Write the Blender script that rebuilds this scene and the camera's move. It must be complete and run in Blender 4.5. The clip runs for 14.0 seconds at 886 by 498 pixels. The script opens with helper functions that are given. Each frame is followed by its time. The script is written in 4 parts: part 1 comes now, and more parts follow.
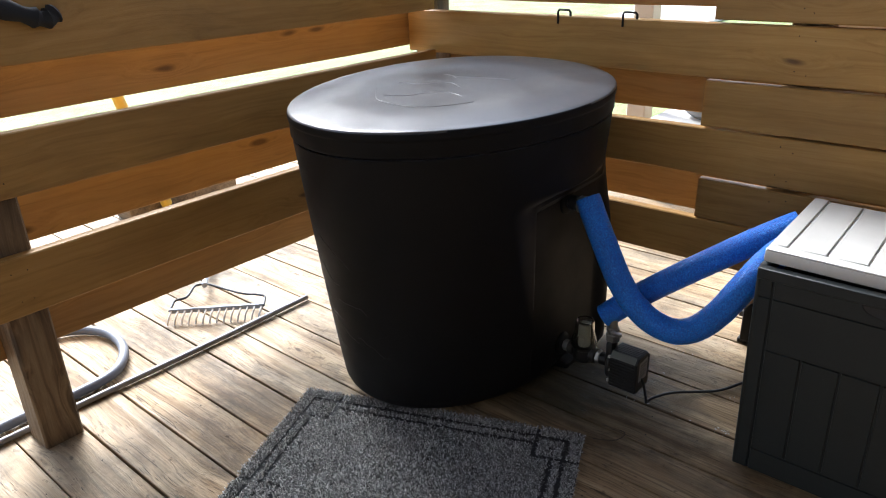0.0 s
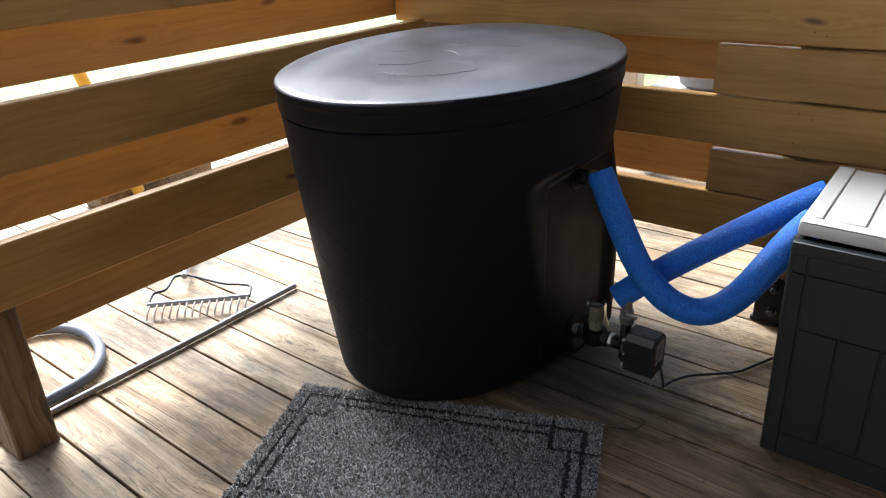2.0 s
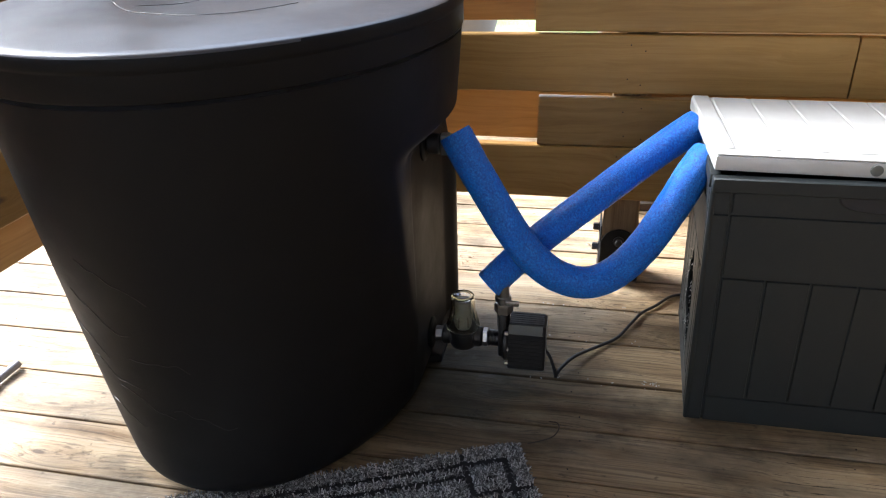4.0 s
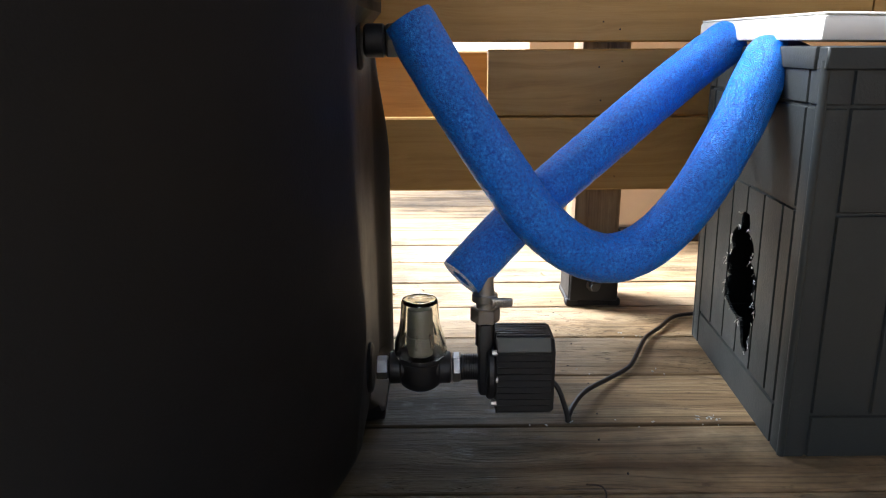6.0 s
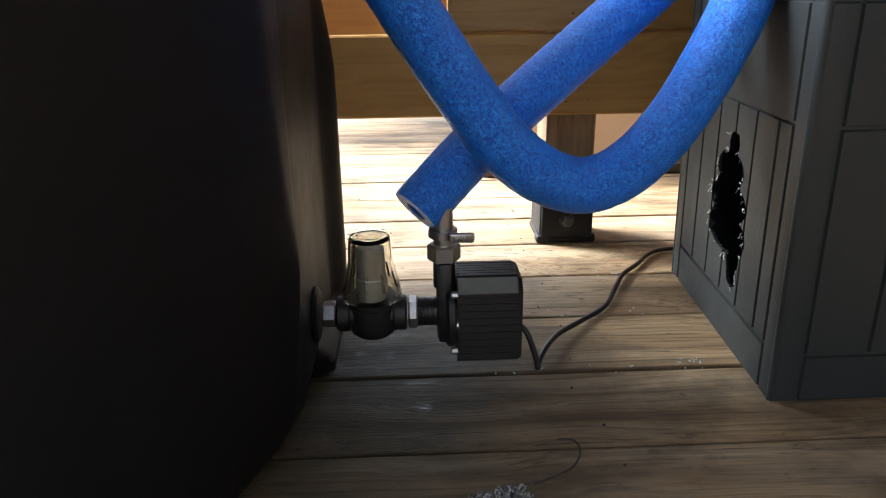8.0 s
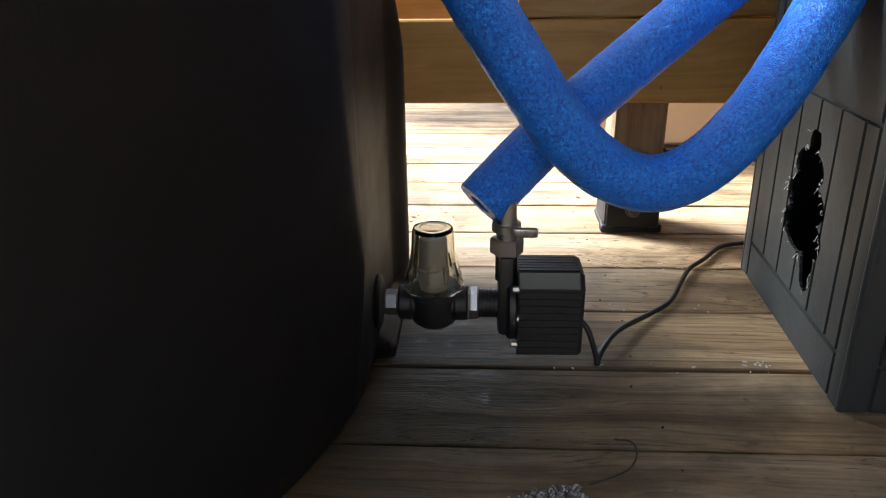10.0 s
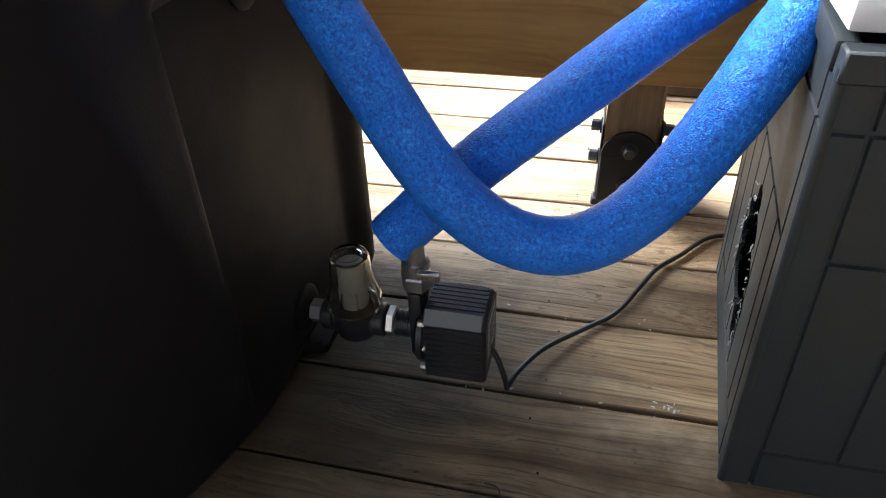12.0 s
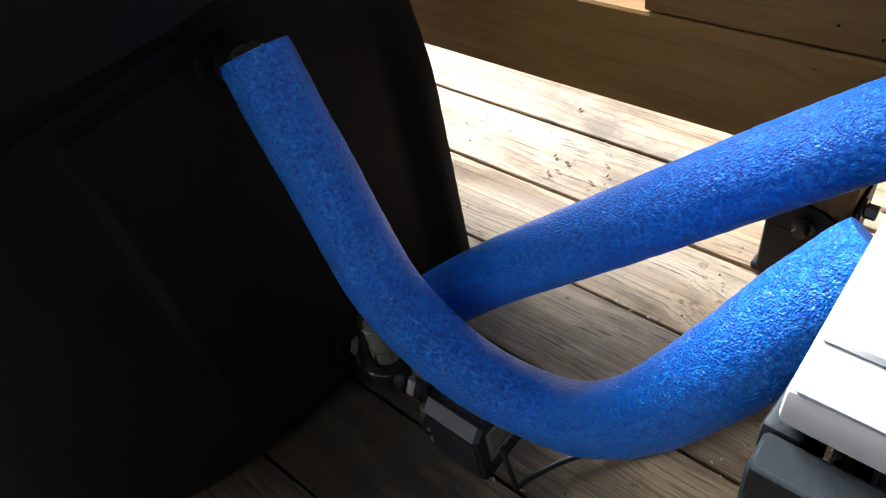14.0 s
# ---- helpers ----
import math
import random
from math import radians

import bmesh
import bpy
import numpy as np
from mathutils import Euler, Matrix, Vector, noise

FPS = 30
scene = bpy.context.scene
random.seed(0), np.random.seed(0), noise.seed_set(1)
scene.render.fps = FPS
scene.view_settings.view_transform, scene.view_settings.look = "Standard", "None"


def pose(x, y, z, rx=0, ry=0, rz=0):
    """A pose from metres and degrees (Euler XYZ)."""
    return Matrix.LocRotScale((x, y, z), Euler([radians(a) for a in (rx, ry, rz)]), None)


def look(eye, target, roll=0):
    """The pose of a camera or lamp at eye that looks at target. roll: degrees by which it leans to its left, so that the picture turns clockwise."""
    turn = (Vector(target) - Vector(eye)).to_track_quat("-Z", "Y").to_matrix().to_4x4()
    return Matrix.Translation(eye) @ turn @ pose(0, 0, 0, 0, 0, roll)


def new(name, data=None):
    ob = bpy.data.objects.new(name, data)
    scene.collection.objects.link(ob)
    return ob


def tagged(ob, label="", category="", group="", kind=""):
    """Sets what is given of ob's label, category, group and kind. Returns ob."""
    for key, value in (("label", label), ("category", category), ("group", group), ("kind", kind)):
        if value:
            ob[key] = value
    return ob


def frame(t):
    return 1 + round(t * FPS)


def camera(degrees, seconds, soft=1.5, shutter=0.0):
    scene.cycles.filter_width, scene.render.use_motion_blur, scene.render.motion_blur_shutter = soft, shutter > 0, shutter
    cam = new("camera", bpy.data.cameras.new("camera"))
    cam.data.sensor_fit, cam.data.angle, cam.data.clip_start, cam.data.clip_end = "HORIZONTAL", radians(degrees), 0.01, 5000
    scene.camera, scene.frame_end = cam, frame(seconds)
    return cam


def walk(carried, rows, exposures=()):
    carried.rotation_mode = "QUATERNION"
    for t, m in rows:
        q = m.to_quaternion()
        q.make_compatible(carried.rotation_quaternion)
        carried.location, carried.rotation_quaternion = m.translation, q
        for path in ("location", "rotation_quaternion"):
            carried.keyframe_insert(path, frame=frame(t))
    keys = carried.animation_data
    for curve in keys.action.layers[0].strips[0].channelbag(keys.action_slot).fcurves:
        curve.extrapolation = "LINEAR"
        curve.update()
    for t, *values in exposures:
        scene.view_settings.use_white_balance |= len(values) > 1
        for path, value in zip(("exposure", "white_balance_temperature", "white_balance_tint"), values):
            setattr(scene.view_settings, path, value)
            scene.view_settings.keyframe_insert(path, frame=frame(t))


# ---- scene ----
cam = camera(64.5, 14.0, soft=1.1)
PATH = [
    (0, (0.333, -1.448, 1.094), (-0.860, -0.058, 0.293), -1.8),
    (0.5, (0.313, -1.479, 1.103), (-0.815, -0.013, 0.344), -1.3),
    (1, (0.307, -1.480, 1.108), (-0.819, -0.004, 0.366), -1.8),
    (1.5, (0.272, -1.449, 1.074), (-0.819, 0.053, 0.329), -1.1),
    (2, (0.208, -1.406, 1.047), (-0.915, 0.013, 0.197), -2.4),
    (2.5, (0.111, -1.373, 1.038), (-0.852, 0.137, 0.147), -0.4),
    (3, (-0.054, -1.341, 1.017), (-0.787, 0.294, 0.127), -3.2),
    (3.2, (-0.091, -1.303, 0.983), (-0.684, 0.367, 0.057), -2.9),
    (5.3, (-0.356, -0.982, 0.687), (-0.456, 0.867, -0.07), -1.8),
    (5.5, (-0.366, -0.923, 0.619), (-0.314, 0.939, -0.108), -0.5),
    (6, (-0.416, -0.831, 0.483), (-0.4, 1.091, -0.071), -0.2),
    (6.5, (-0.419, -0.815, 0.449), (-0.422, 1.072, -0.212), 0.2),
    (7, (-0.395, -0.776, 0.438), (-0.291, 1.11, -0.22), -1.1),
    (7.5, (-0.386, -0.744, 0.432), (-0.269, 1.113, -0.303), -1.9),
    (8, (-0.389, -0.732, 0.437), (-0.306, 1.137, -0.269), -0.6),
    (8.2, (-0.403, -0.723, 0.44), (-0.408, 1.141, -0.285), 0.2),
    (10.5, (-0.378, -0.729, 0.478), (-0.528, 1.092, -0.336), -1.2),
    (11, (-0.305, -0.738, 0.542), (-0.573, 0.979, -0.447), -3.1),
    (11.5, (-0.223, -0.697, 0.632), (-0.514, 1.015, -0.359), -2.6),
    (12, (-0.17, -0.591, 0.669), (-0.563, 0.958, -0.534), -2.1),
    (12.5, (-0.104, -0.491, 0.756), (-0.662, 0.913, -0.556), -3.3),
    (13, (-0.061, -0.398, 0.752), (-0.861, 0.927, -0.514), -9.1),
    (13.5, (-0.02, -0.317, 0.776), (-0.891, 0.788, -0.644), -11.7),
    (14, (0.015, -0.241, 0.778), (-1.051, 0.658, -0.656), -13.9),
]
walk(cam, [(t, look(eye, target, roll)) for t, eye, target, roll in PATH], [(0, 1.87, 5900, 10), (3.2, 2.05, 5800, 10), (5.3, 2.95, 5850, 10), (6.2, 2.72, 5850, 10), (8.2, 2.68, 5900, 10), (10.5, 2.74, 5900, 10), (11, 2.9, 5850, 10), (11.5, 3.0, 5800, 10), (12.2, 2.7, 5650, 10), (13, 2.2, 5600, 10), (14, 2.2, 5550, 10)])

# ---- world, sun, exposure ----
world = bpy.data.worlds.new("sky")
scene.world = world
world.use_nodes = True
wn = world.node_tree.nodes
wn.clear()
sky = wn.new("ShaderNodeTexSky")
sky.sky_type = 'NISHITA'
sky.sun_disc = False
sky.sun_elevation = radians(36)
sky.sun_rotation = radians(-69)
bg = wn.new("ShaderNodeBackground")
bg.inputs[1].default_value = 0.15
wo = wn.new("ShaderNodeOutputWorld")
soft_sky = wn.new("ShaderNodeHueSaturation")
soft_sky.inputs["Saturation"].default_value = 0.55
world.node_tree.links.new(sky.outputs[0], soft_sky.inputs["Color"])
world.node_tree.links.new(soft_sky.outputs[0], bg.inputs[0])
world.node_tree.links.new(bg.outputs[0], wo.inputs[0])

sun_data = bpy.data.lights.new("sun", 'SUN')
sun_data.energy = 5.0
sun_data.angle = radians(30)
sun_data.color = (1.0, 0.97, 0.92)
sun = new("sun", sun_data)
sun.matrix_world = look((-8.0, 3.0, 6.2), (0, 0, 0))


# ---- small tools ----
class Nodes:
    """A node tree written as short calls."""

    def __init__(self, name, rough=0.6, metal=0.0):
        self.m = bpy.data.materials.new(name)
        self.m.use_nodes = True
        self.t = self.m.node_tree
        self.bsdf = self.t.nodes["Principled BSDF"]
        self.bsdf.inputs["Roughness"].default_value = rough
        self.bsdf.inputs["Metallic"].default_value = metal

    def n(self, kind, links=None, **kw):
        node = self.t.nodes.new(kind)
        for k, v in kw.items():
            setattr(node, k, v)
        for k, v in (links or {}).items():
            self.put(node.inputs[k], v)
        return node

    def put(self, socket, v):
        if isinstance(v, bpy.types.NodeSocket):
            self.t.links.new(v, socket)
        elif socket.type == 'RGBA' and len(v) == 3:
            socket.default_value = (*v, 1)
        else:
            socket.default_value = v

    def math(self, op, a, b=0.0, c=0.0):
        return self.n("ShaderNodeMath", {0: a, 1: b, 2: c}, operation=op).outputs[0]

    def coords(self, scale=(1, 1, 1), spread=0.0):
        """Object coordinates in metres, shifted per object, then scaled."""
        v = self.n("ShaderNodeTexCoord").outputs["Object"]
        if spread:
            r = self.n("ShaderNodeObjectInfo").outputs["Random"]
            off = self.n("ShaderNodeVectorMath", {0: (spread, spread * 0.37, spread * 0.71), "Scale": r}, operation='SCALE').outputs[0]
            v = self.n("ShaderNodeVectorMath", {0: v, 1: off}, operation='ADD').outputs[0]
        return self.n("ShaderNodeMapping", {"Vector": v, "Scale": scale}).outputs[0]

    def noise(self, vec, scale=1.0, detail=4.0, rough=0.55, distortion=0.0):
        return self.n("ShaderNodeTexNoise", {"Vector": vec, "Scale": scale, "Detail": detail, "Roughness": rough, "Distortion": distortion}).outputs[0]

    def ramp(self, fac, stops):
        r = self.n("ShaderNodeValToRGB", {0: fac})
        e = r.color_ramp.elements
        while len(e) < len(stops):
            e.new(0.5)
        for el, (p, c) in zip(e, stops):
            el.position = p
            el.color = (*c, 1) if len(c) == 3 else c
        return r.outputs[0]

    def step(self, v, lo, hi, a=0.0, b=1.0):
        return self.n("ShaderNodeMapRange", {0: v, 1: lo, 2: hi, 3: a, 4: b}).outputs[0]

    def mix(self, fac, a, b, blend='MIX'):
        m = self.n("ShaderNodeMix", data_type='RGBA', blend_type=blend)
        for i, v in ((0, fac), (6, a), (7, b)):
            self.put(m.inputs[i], v)
        return m.outputs[2]

    def bump(self, height, strength=0.3, dist=0.002):
        b = self.n("ShaderNodeBump", {"Height": height, "Strength": strength, "Distance": dist})
        self.t.links.new(b.outputs[0], self.bsdf.inputs["Normal"])

    def base(self, c):
        self.put(self.bsdf.inputs["Base Color"], c)

    def rough(self, v):
        self.put(self.bsdf.inputs["Roughness"], v)


def wood(name, light, mid, dark, rough=0.6, stain=0.35, knots=0.075, grain=1.0):
    """Sawn softwood with its grain along local x."""
    w = Nodes(name, rough)
    v = w.coords((1, 1, 1), 17.0)
    warp = w.noise(w.n("ShaderNodeMapping", {"Vector": v, "Scale": (3.0, 9, 9)}).outputs[0], 1.0, 2.0)
    warpv = w.n("ShaderNodeVectorMath", {0: (0, 0.05, 0.05), "Scale": warp}, operation='SCALE').outputs[0]
    vv = w.n("ShaderNodeVectorMath", {0: v, 1: warpv}, operation='ADD').outputs[0]
    kv = w.n("ShaderNodeMapping", {"Vector": vv, "Scale": (2.6, 9, 9)}).outputs[0]
    vor = w.n("ShaderNodeTexVoronoi", {"Vector": kv, "Scale": 1.0, "Randomness": 1.0}).outputs["Distance"]
    near = w.step(vor, 0.0, 0.34, 1.0, 0.0)
    bend = w.n("ShaderNodeVectorMath", {0: (0, 0.035, 0.035), "Scale": near}, operation='SCALE').outputs[0]
    gv = w.n("ShaderNodeVectorMath", {0: vv, 1: bend}, operation='ADD').outputs[0]
    rings = w.noise(w.n("ShaderNodeMapping", {"Vector": gv, "Scale": (2.2, 80, 80)}).outputs[0], 1.0, 5.0, 0.6, 0.4)
    fine = w.noise(w.n("ShaderNodeMapping", {"Vector": gv, "Scale": (9, 420, 420)}).outputs[0], 1.0, 3.0, 0.6)
    col = w.ramp(rings, [(0.3, dark), (0.48, mid), (0.68, light)])
    col = w.mix(w.step(fine, 0.35, 0.7, 0.0, 0.35 * grain), col, dark)
    col = w.mix(1.0 - grain, col, mid)
    blot = w.noise(w.n("ShaderNodeMapping", {"Vector": v, "Scale": (3.5, 9, 9)}).outputs[0], 1.0, 4.0, 0.6)
    col = w.mix(w.step(blot, 0.42, 0.72, 0.0, stain), col, (dark[0] * 0.55, dark[1] * 0.55, dark[2] * 0.55, 1))
    knot = w.step(vor, knots, knots * 0.55, 0.0, 0.85)
    col = w.mix(knot, col, (dark[0] * 0.3, dark[1] * 0.25, dark[2] * 0.22, 1))
    tone = w.step(w.n("ShaderNodeObjectInfo").outputs["Random"], 0, 1, 0.82, 1.12)
    hsv = w.n("ShaderNodeHueSaturation", {"Value": tone, "Color": col})
    w.base(hsv.outputs[0])
    w.rough(w.step(rings, 0.3, 0.7, rough + 0.12, rough - 0.08))
    h = w.math('ADD', w.math('MULTIPLY', rings, 0.6), w.math('MULTIPLY', fine, 0.5))
    w.bump(h, 0.6 * grain, 0.003)
    return w.m


def deck_wood():
    """Walked-on softwood decking, grain along local x: soft flowing figure, fine dark checks, dirt stains and a wet
    algae patch with shade painted in.
    """
    w = Nodes("deck_wood", 0.6)

    def scaled(v, sc):
        return w.n("ShaderNodeMapping", {"Vector": v, "Scale": sc}).outputs[0]

    v = w.coords((1, 1, 1), 17.0)
    drift = w.n("ShaderNodeVectorMath", {0: (0, 0.06, 0.06), "Scale": w.noise(scaled(v, (2.4, 5, 5)), 1.0, 2.0)}, operation='SCALE').outputs[0]
    vv = w.n("ShaderNodeVectorMath", {0: v, 1: drift}, operation='ADD').outputs[0]
    vor = w.n("ShaderNodeTexVoronoi", {"Vector": scaled(vv, (2.2, 8, 8)), "Scale": 1.0}).outputs["Distance"]
    bend = w.n("ShaderNodeVectorMath", {0: (0, 0.03, 0.03), "Scale": w.step(vor, 0.0, 0.3, 1.0, 0.0)}, operation='SCALE').outputs[0]
    gv = w.n("ShaderNodeVectorMath", {0: vv, 1: bend}, operation='ADD').outputs[0]
    figure = w.noise(scaled(gv, (0.9, 38, 38)), 1.0, 3.0, 0.5)
    lines = w.noise(scaled(gv, (1.1, 210, 210)), 1.0, 3.0, 0.55)
    fibre = w.noise(scaled(gv, (14, 620, 620)), 1.0, 3.0, 0.65)
    light, mid, dark = (0.4, 0.293, 0.166), (0.285, 0.193, 0.1), (0.17, 0.108, 0.052)
    col = w.ramp(figure, [(0.3, dark), (0.47, mid), (0.68, light)])
    col = w.mix(w.step(lines, 0.5, 0.64, 0.0, 0.6), col, (0.06, 0.035, 0.015, 1))
    col = w.mix(w.step(fibre, 0.45, 0.75, 0.0, 0.3), col, (0.13, 0.085, 0.042, 1))
    silver = w.noise(scaled(v, (1.7, 5, 5)), 1.0, 5.0, 0.6)
    col = w.mix(w.step(silver, 0.48, 0.7, 0.0, 0.55), col, (0.31, 0.265, 0.195, 1))
    # cracks along the grain
    check = w.noise(scaled(gv, (2.6, 330, 330)), 1.0, 2.0, 0.5)
    crack = w.math('MULTIPLY', w.step(check, 0.64, 0.69), w.step(w.noise(scaled(v, (1.4, 9, 9)), 1.0, 2.0), 0.48, 0.6))
    col = w.mix(w.math('MULTIPLY', crack, 0.8), col, (0.02, 0.013, 0.007, 1))
    # grime, in blotches that run across the boards
    pos = w.n("ShaderNodeNewGeometry").outputs["Position"]
    grime = w.noise(scaled(pos, (2.6, 4.2, 1)), 1.0, 6.0, 0.68)
    col = w.mix(w.step(grime, 0.47, 0.62, 0.0, 0.66), col, (0.042, 0.03, 0.016, 1))
    spots = w.noise(scaled(pos, (30, 42, 1)), 1.0, 3.0, 0.6)
    col = w.mix(w.step(spots, 0.64, 0.7, 0.0, 0.6), col, (0.06, 0.042, 0.025, 1))
    # wet algae patch beside the plumbing, darkened further for shade round the tub
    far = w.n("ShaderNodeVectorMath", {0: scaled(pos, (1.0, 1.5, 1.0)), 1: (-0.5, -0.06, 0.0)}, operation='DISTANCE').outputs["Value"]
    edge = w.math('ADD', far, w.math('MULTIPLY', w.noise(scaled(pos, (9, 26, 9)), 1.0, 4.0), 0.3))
    damp_shade = w.step(edge, 0.3, 0.6, 0.9, 0.0)
    col = w.mix(damp_shade, col, (0.022, 0.019, 0.008, 1))
    knot = w.step(vor, 0.05, 0.026, 0.0, 0.8)
    col = w.mix(knot, col, (0.045, 0.024, 0.01, 1))
    tone = w.step(w.n("ShaderNodeObjectInfo").outputs["Random"], 0, 1, 0.88, 1.15)
    w.base(w.n("ShaderNodeHueSaturation", {"Value": tone, "Color": col}).outputs[0])
    w.rough(w.math('SUBTRACT', w.step(figure, 0.3, 0.7, 0.8, 0.64), w.math('MULTIPLY', w.math('MULTIPLY', damp_shade, w.step(spots, 0.58, 0.7)), 0.3)))
    h = w.math('ADD', w.math('MULTIPLY', lines, 0.5), w.math('MULTIPLY', fibre, 0.35))
    w.bump(w.math('SUBTRACT', h, w.math('MULTIPLY', crack, 0.8)), 0.9, 0.003)
    return w.m


def plastic(name, color, rough, grain=0.15, scale=500.0, dirt=0.0, dirt_color=(0.3, 0.3, 0.28), metal=0.0):
    p = Nodes(name, rough, metal)
    v = p.coords()
    f = p.noise(v, scale, 3.0)
    big = p.noise(v, 9.0, 5.0, 0.6)
    col = p.mix(p.step(big, 0.3, 0.75, 0.0, 0.35), (*color, 1), (color[0] * 0.72, color[1] * 0.72, color[2] * 0.72, 1))
    if dirt:
        sm = p.noise(v, 38.0, 6.0, 0.68)
        col = p.mix(p.step(sm, 0.58, 0.8, 0.0, dirt), col, (*dirt_color, 1))
    p.base(col)
    p.rough(p.step(big, 0.3, 0.7, rough - 0.06, rough + 0.08))
    p.bump(f, grain, 0.001)
    return p.m


# ---- materials ----
M_FENCE = wood("fence_wood", (0.48, 0.272, 0.072), (0.38, 0.203, 0.046), (0.235, 0.115, 0.025), rough=0.55, stain=0.3, grain=0.5, knots=0.1)
M_FENCE_OUT = wood("outer_fence_wood", (0.42, 0.25, 0.085), (0.34, 0.19, 0.058), (0.21, 0.11, 0.032), rough=0.5, stain=0.3, grain=0.5, knots=0.12)
M_DECK = deck_wood()
M_DECK.node_tree.nodes["Principled BSDF"].inputs["Specular IOR Level"].default_value = 0.32
M_POST = wood("post_wood", (0.3, 0.205, 0.11), (0.22, 0.14, 0.068), (0.09, 0.052, 0.024), rough=0.6, stain=0.75, knots=0.2)
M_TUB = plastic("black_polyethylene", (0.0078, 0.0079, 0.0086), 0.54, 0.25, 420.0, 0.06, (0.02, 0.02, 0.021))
# black plastic made paler, for the light on the lid's top
M_LID_LIT = plastic("lit_lid_plastic", (0.048, 0.048, 0.053), 0.34, 0.2, 420.0, 0.12, (0.03, 0.03, 0.03))
M_LID_LIT.node_tree.nodes["Principled BSDF"].inputs["Specular IOR Level"].default_value = 0.95
M_TUB.node_tree.nodes["Principled BSDF"].inputs["Specular IOR Level"].default_value = 0.11
# emblem plastic with the highlights of the embossing put into its colour
M_EMBLEM_GLINT = plastic("emblem_glint", (0.06, 0.058, 0.056), 0.4)
# the tub's black made paler, for the sheen along its relief lines
M_RELIEF_SHEEN = plastic("relief_sheen_plastic", (0.022, 0.022, 0.023), 0.45)
M_BOX = plastic("grey_resin", (0.021, 0.0245, 0.025), 0.5, 0.35, 300.0, 0.1, (0.1, 0.1, 0.095))
M_BOX.node_tree.nodes["Principled BSDF"].inputs["Specular IOR Level"].default_value = 0.25
# shaded copy of the box resin, for the inside and the finger recess
M_BOX_SHADE = plastic("shaded_resin", (0.008, 0.008, 0.009), 0.6)
M_WHITE = plastic("white_resin", (0.52, 0.51, 0.48), 0.42, 0.2, 300.0, 0.12, (0.45, 0.43, 0.40))
M_PUMP = plastic("black_pump_plastic", (0.008, 0.008, 0.009), 0.48, 0.15, 700.0, 0.2, (0.05, 0.048, 0.045))
M_STRIPE = plastic("grey_stripe_plastic", (0.12, 0.125, 0.11), 0.5)
M_LABEL = plastic("grey_label_foil", (0.3, 0.3, 0.29), 0.4)
M_STEEL = plastic("worn_steel", (0.42, 0.40, 0.37), 0.32, 0.2, 300.0, 0.35, (0.16, 0.13, 0.1), metal=0.9)
M_BRACKET = plastic("black_powder_coat", (0.008, 0.008, 0.009), 0.5, 0.2, 500.0)
M_BRACKET.node_tree.nodes["Principled BSDF"].inputs["Specular IOR Level"].default_value = 0.2
M_BOLT = plastic("dark_bolt_steel", (0.06, 0.06, 0.062), 0.3, 0.2, 500.0, metal=0.8)
M_CABLE = plastic("black_cable_rubber", (0.007, 0.007, 0.008), 0.5)
M_RAKE = plastic("worn_rake_steel", (0.24, 0.26, 0.3), 0.5, 0.3, 200.0, 0.4, (0.2, 0.15, 0.1), metal=0.2)
M_TINE = plastic("pale_rusted_tine", (0.6, 0.56, 0.5), 0.6, 0.3, 200.0, 0.4, (0.25, 0.16, 0.1))
M_PIPE = plastic("grey_conduit", (0.2, 0.195, 0.2), 0.5, 0.2, 200.0, 0.3, (0.12, 0.1, 0.09))
M_HOSE = plastic("grey_hose_rubber", (0.1, 0.107, 0.13), 0.55, 0.2, 200.0, 0.3, (0.12, 0.11, 0.1))
M_YELLOW = plastic("yellow_paint", (0.62, 0.36, 0.03), 0.5)
M_BEIGE = plastic("beige_siding", (0.48, 0.38, 0.29), 0.6, 0.1, 60.0, 0.2, (0.3, 0.24, 0.18))
# pale surface of the unseen south wall that bounces light inwards
M_BOUNCE = plastic("pale_bounce_wall", (0.5, 0.46, 0.4), 0.6, 0.1, 60.0, 0.15, (0.5, 0.47, 0.42))
# dark brown of the twig, also used for the shadow strip under the siding
M_TWIG_SHADE = plastic("twig_and_gap_shade", (0.05, 0.035, 0.025), 0.8, 0.5, 60.0)
M_ROOF = wood("roof_wood", (0.2, 0.13, 0.07), (0.16, 0.1, 0.05), (0.09, 0.05, 0.025))
M_CLOTH = plastic("black_cloth", (0.012, 0.012, 0.014), 0.85, 0.6, 300.0)
M_LEAF = plastic("dry_leaf", (0.16, 0.09, 0.04), 0.7, 0.4, 200.0)
M_CHIP = plastic("pale_plastic_chip", (0.42, 0.42, 0.40), 0.5)
M_POT = plastic("grey_clay", (0.2, 0.19, 0.18), 0.7)
M_STRAINER = plastic("grey_mesh", (0.27, 0.27, 0.235), 0.6)
M_RED = plastic("red_print", (0.45, 0.03, 0.03), 0.5)
M_LCD = plastic("lcd_grey", (0.05, 0.055, 0.05), 0.25)
M_MAT_BASE = plastic("mat_backing", (0.02, 0.02, 0.022), 0.8)
M_HOSE_CLEAR = plastic("violet_clear_hose", (0.2, 0.16, 0.42), 0.25)


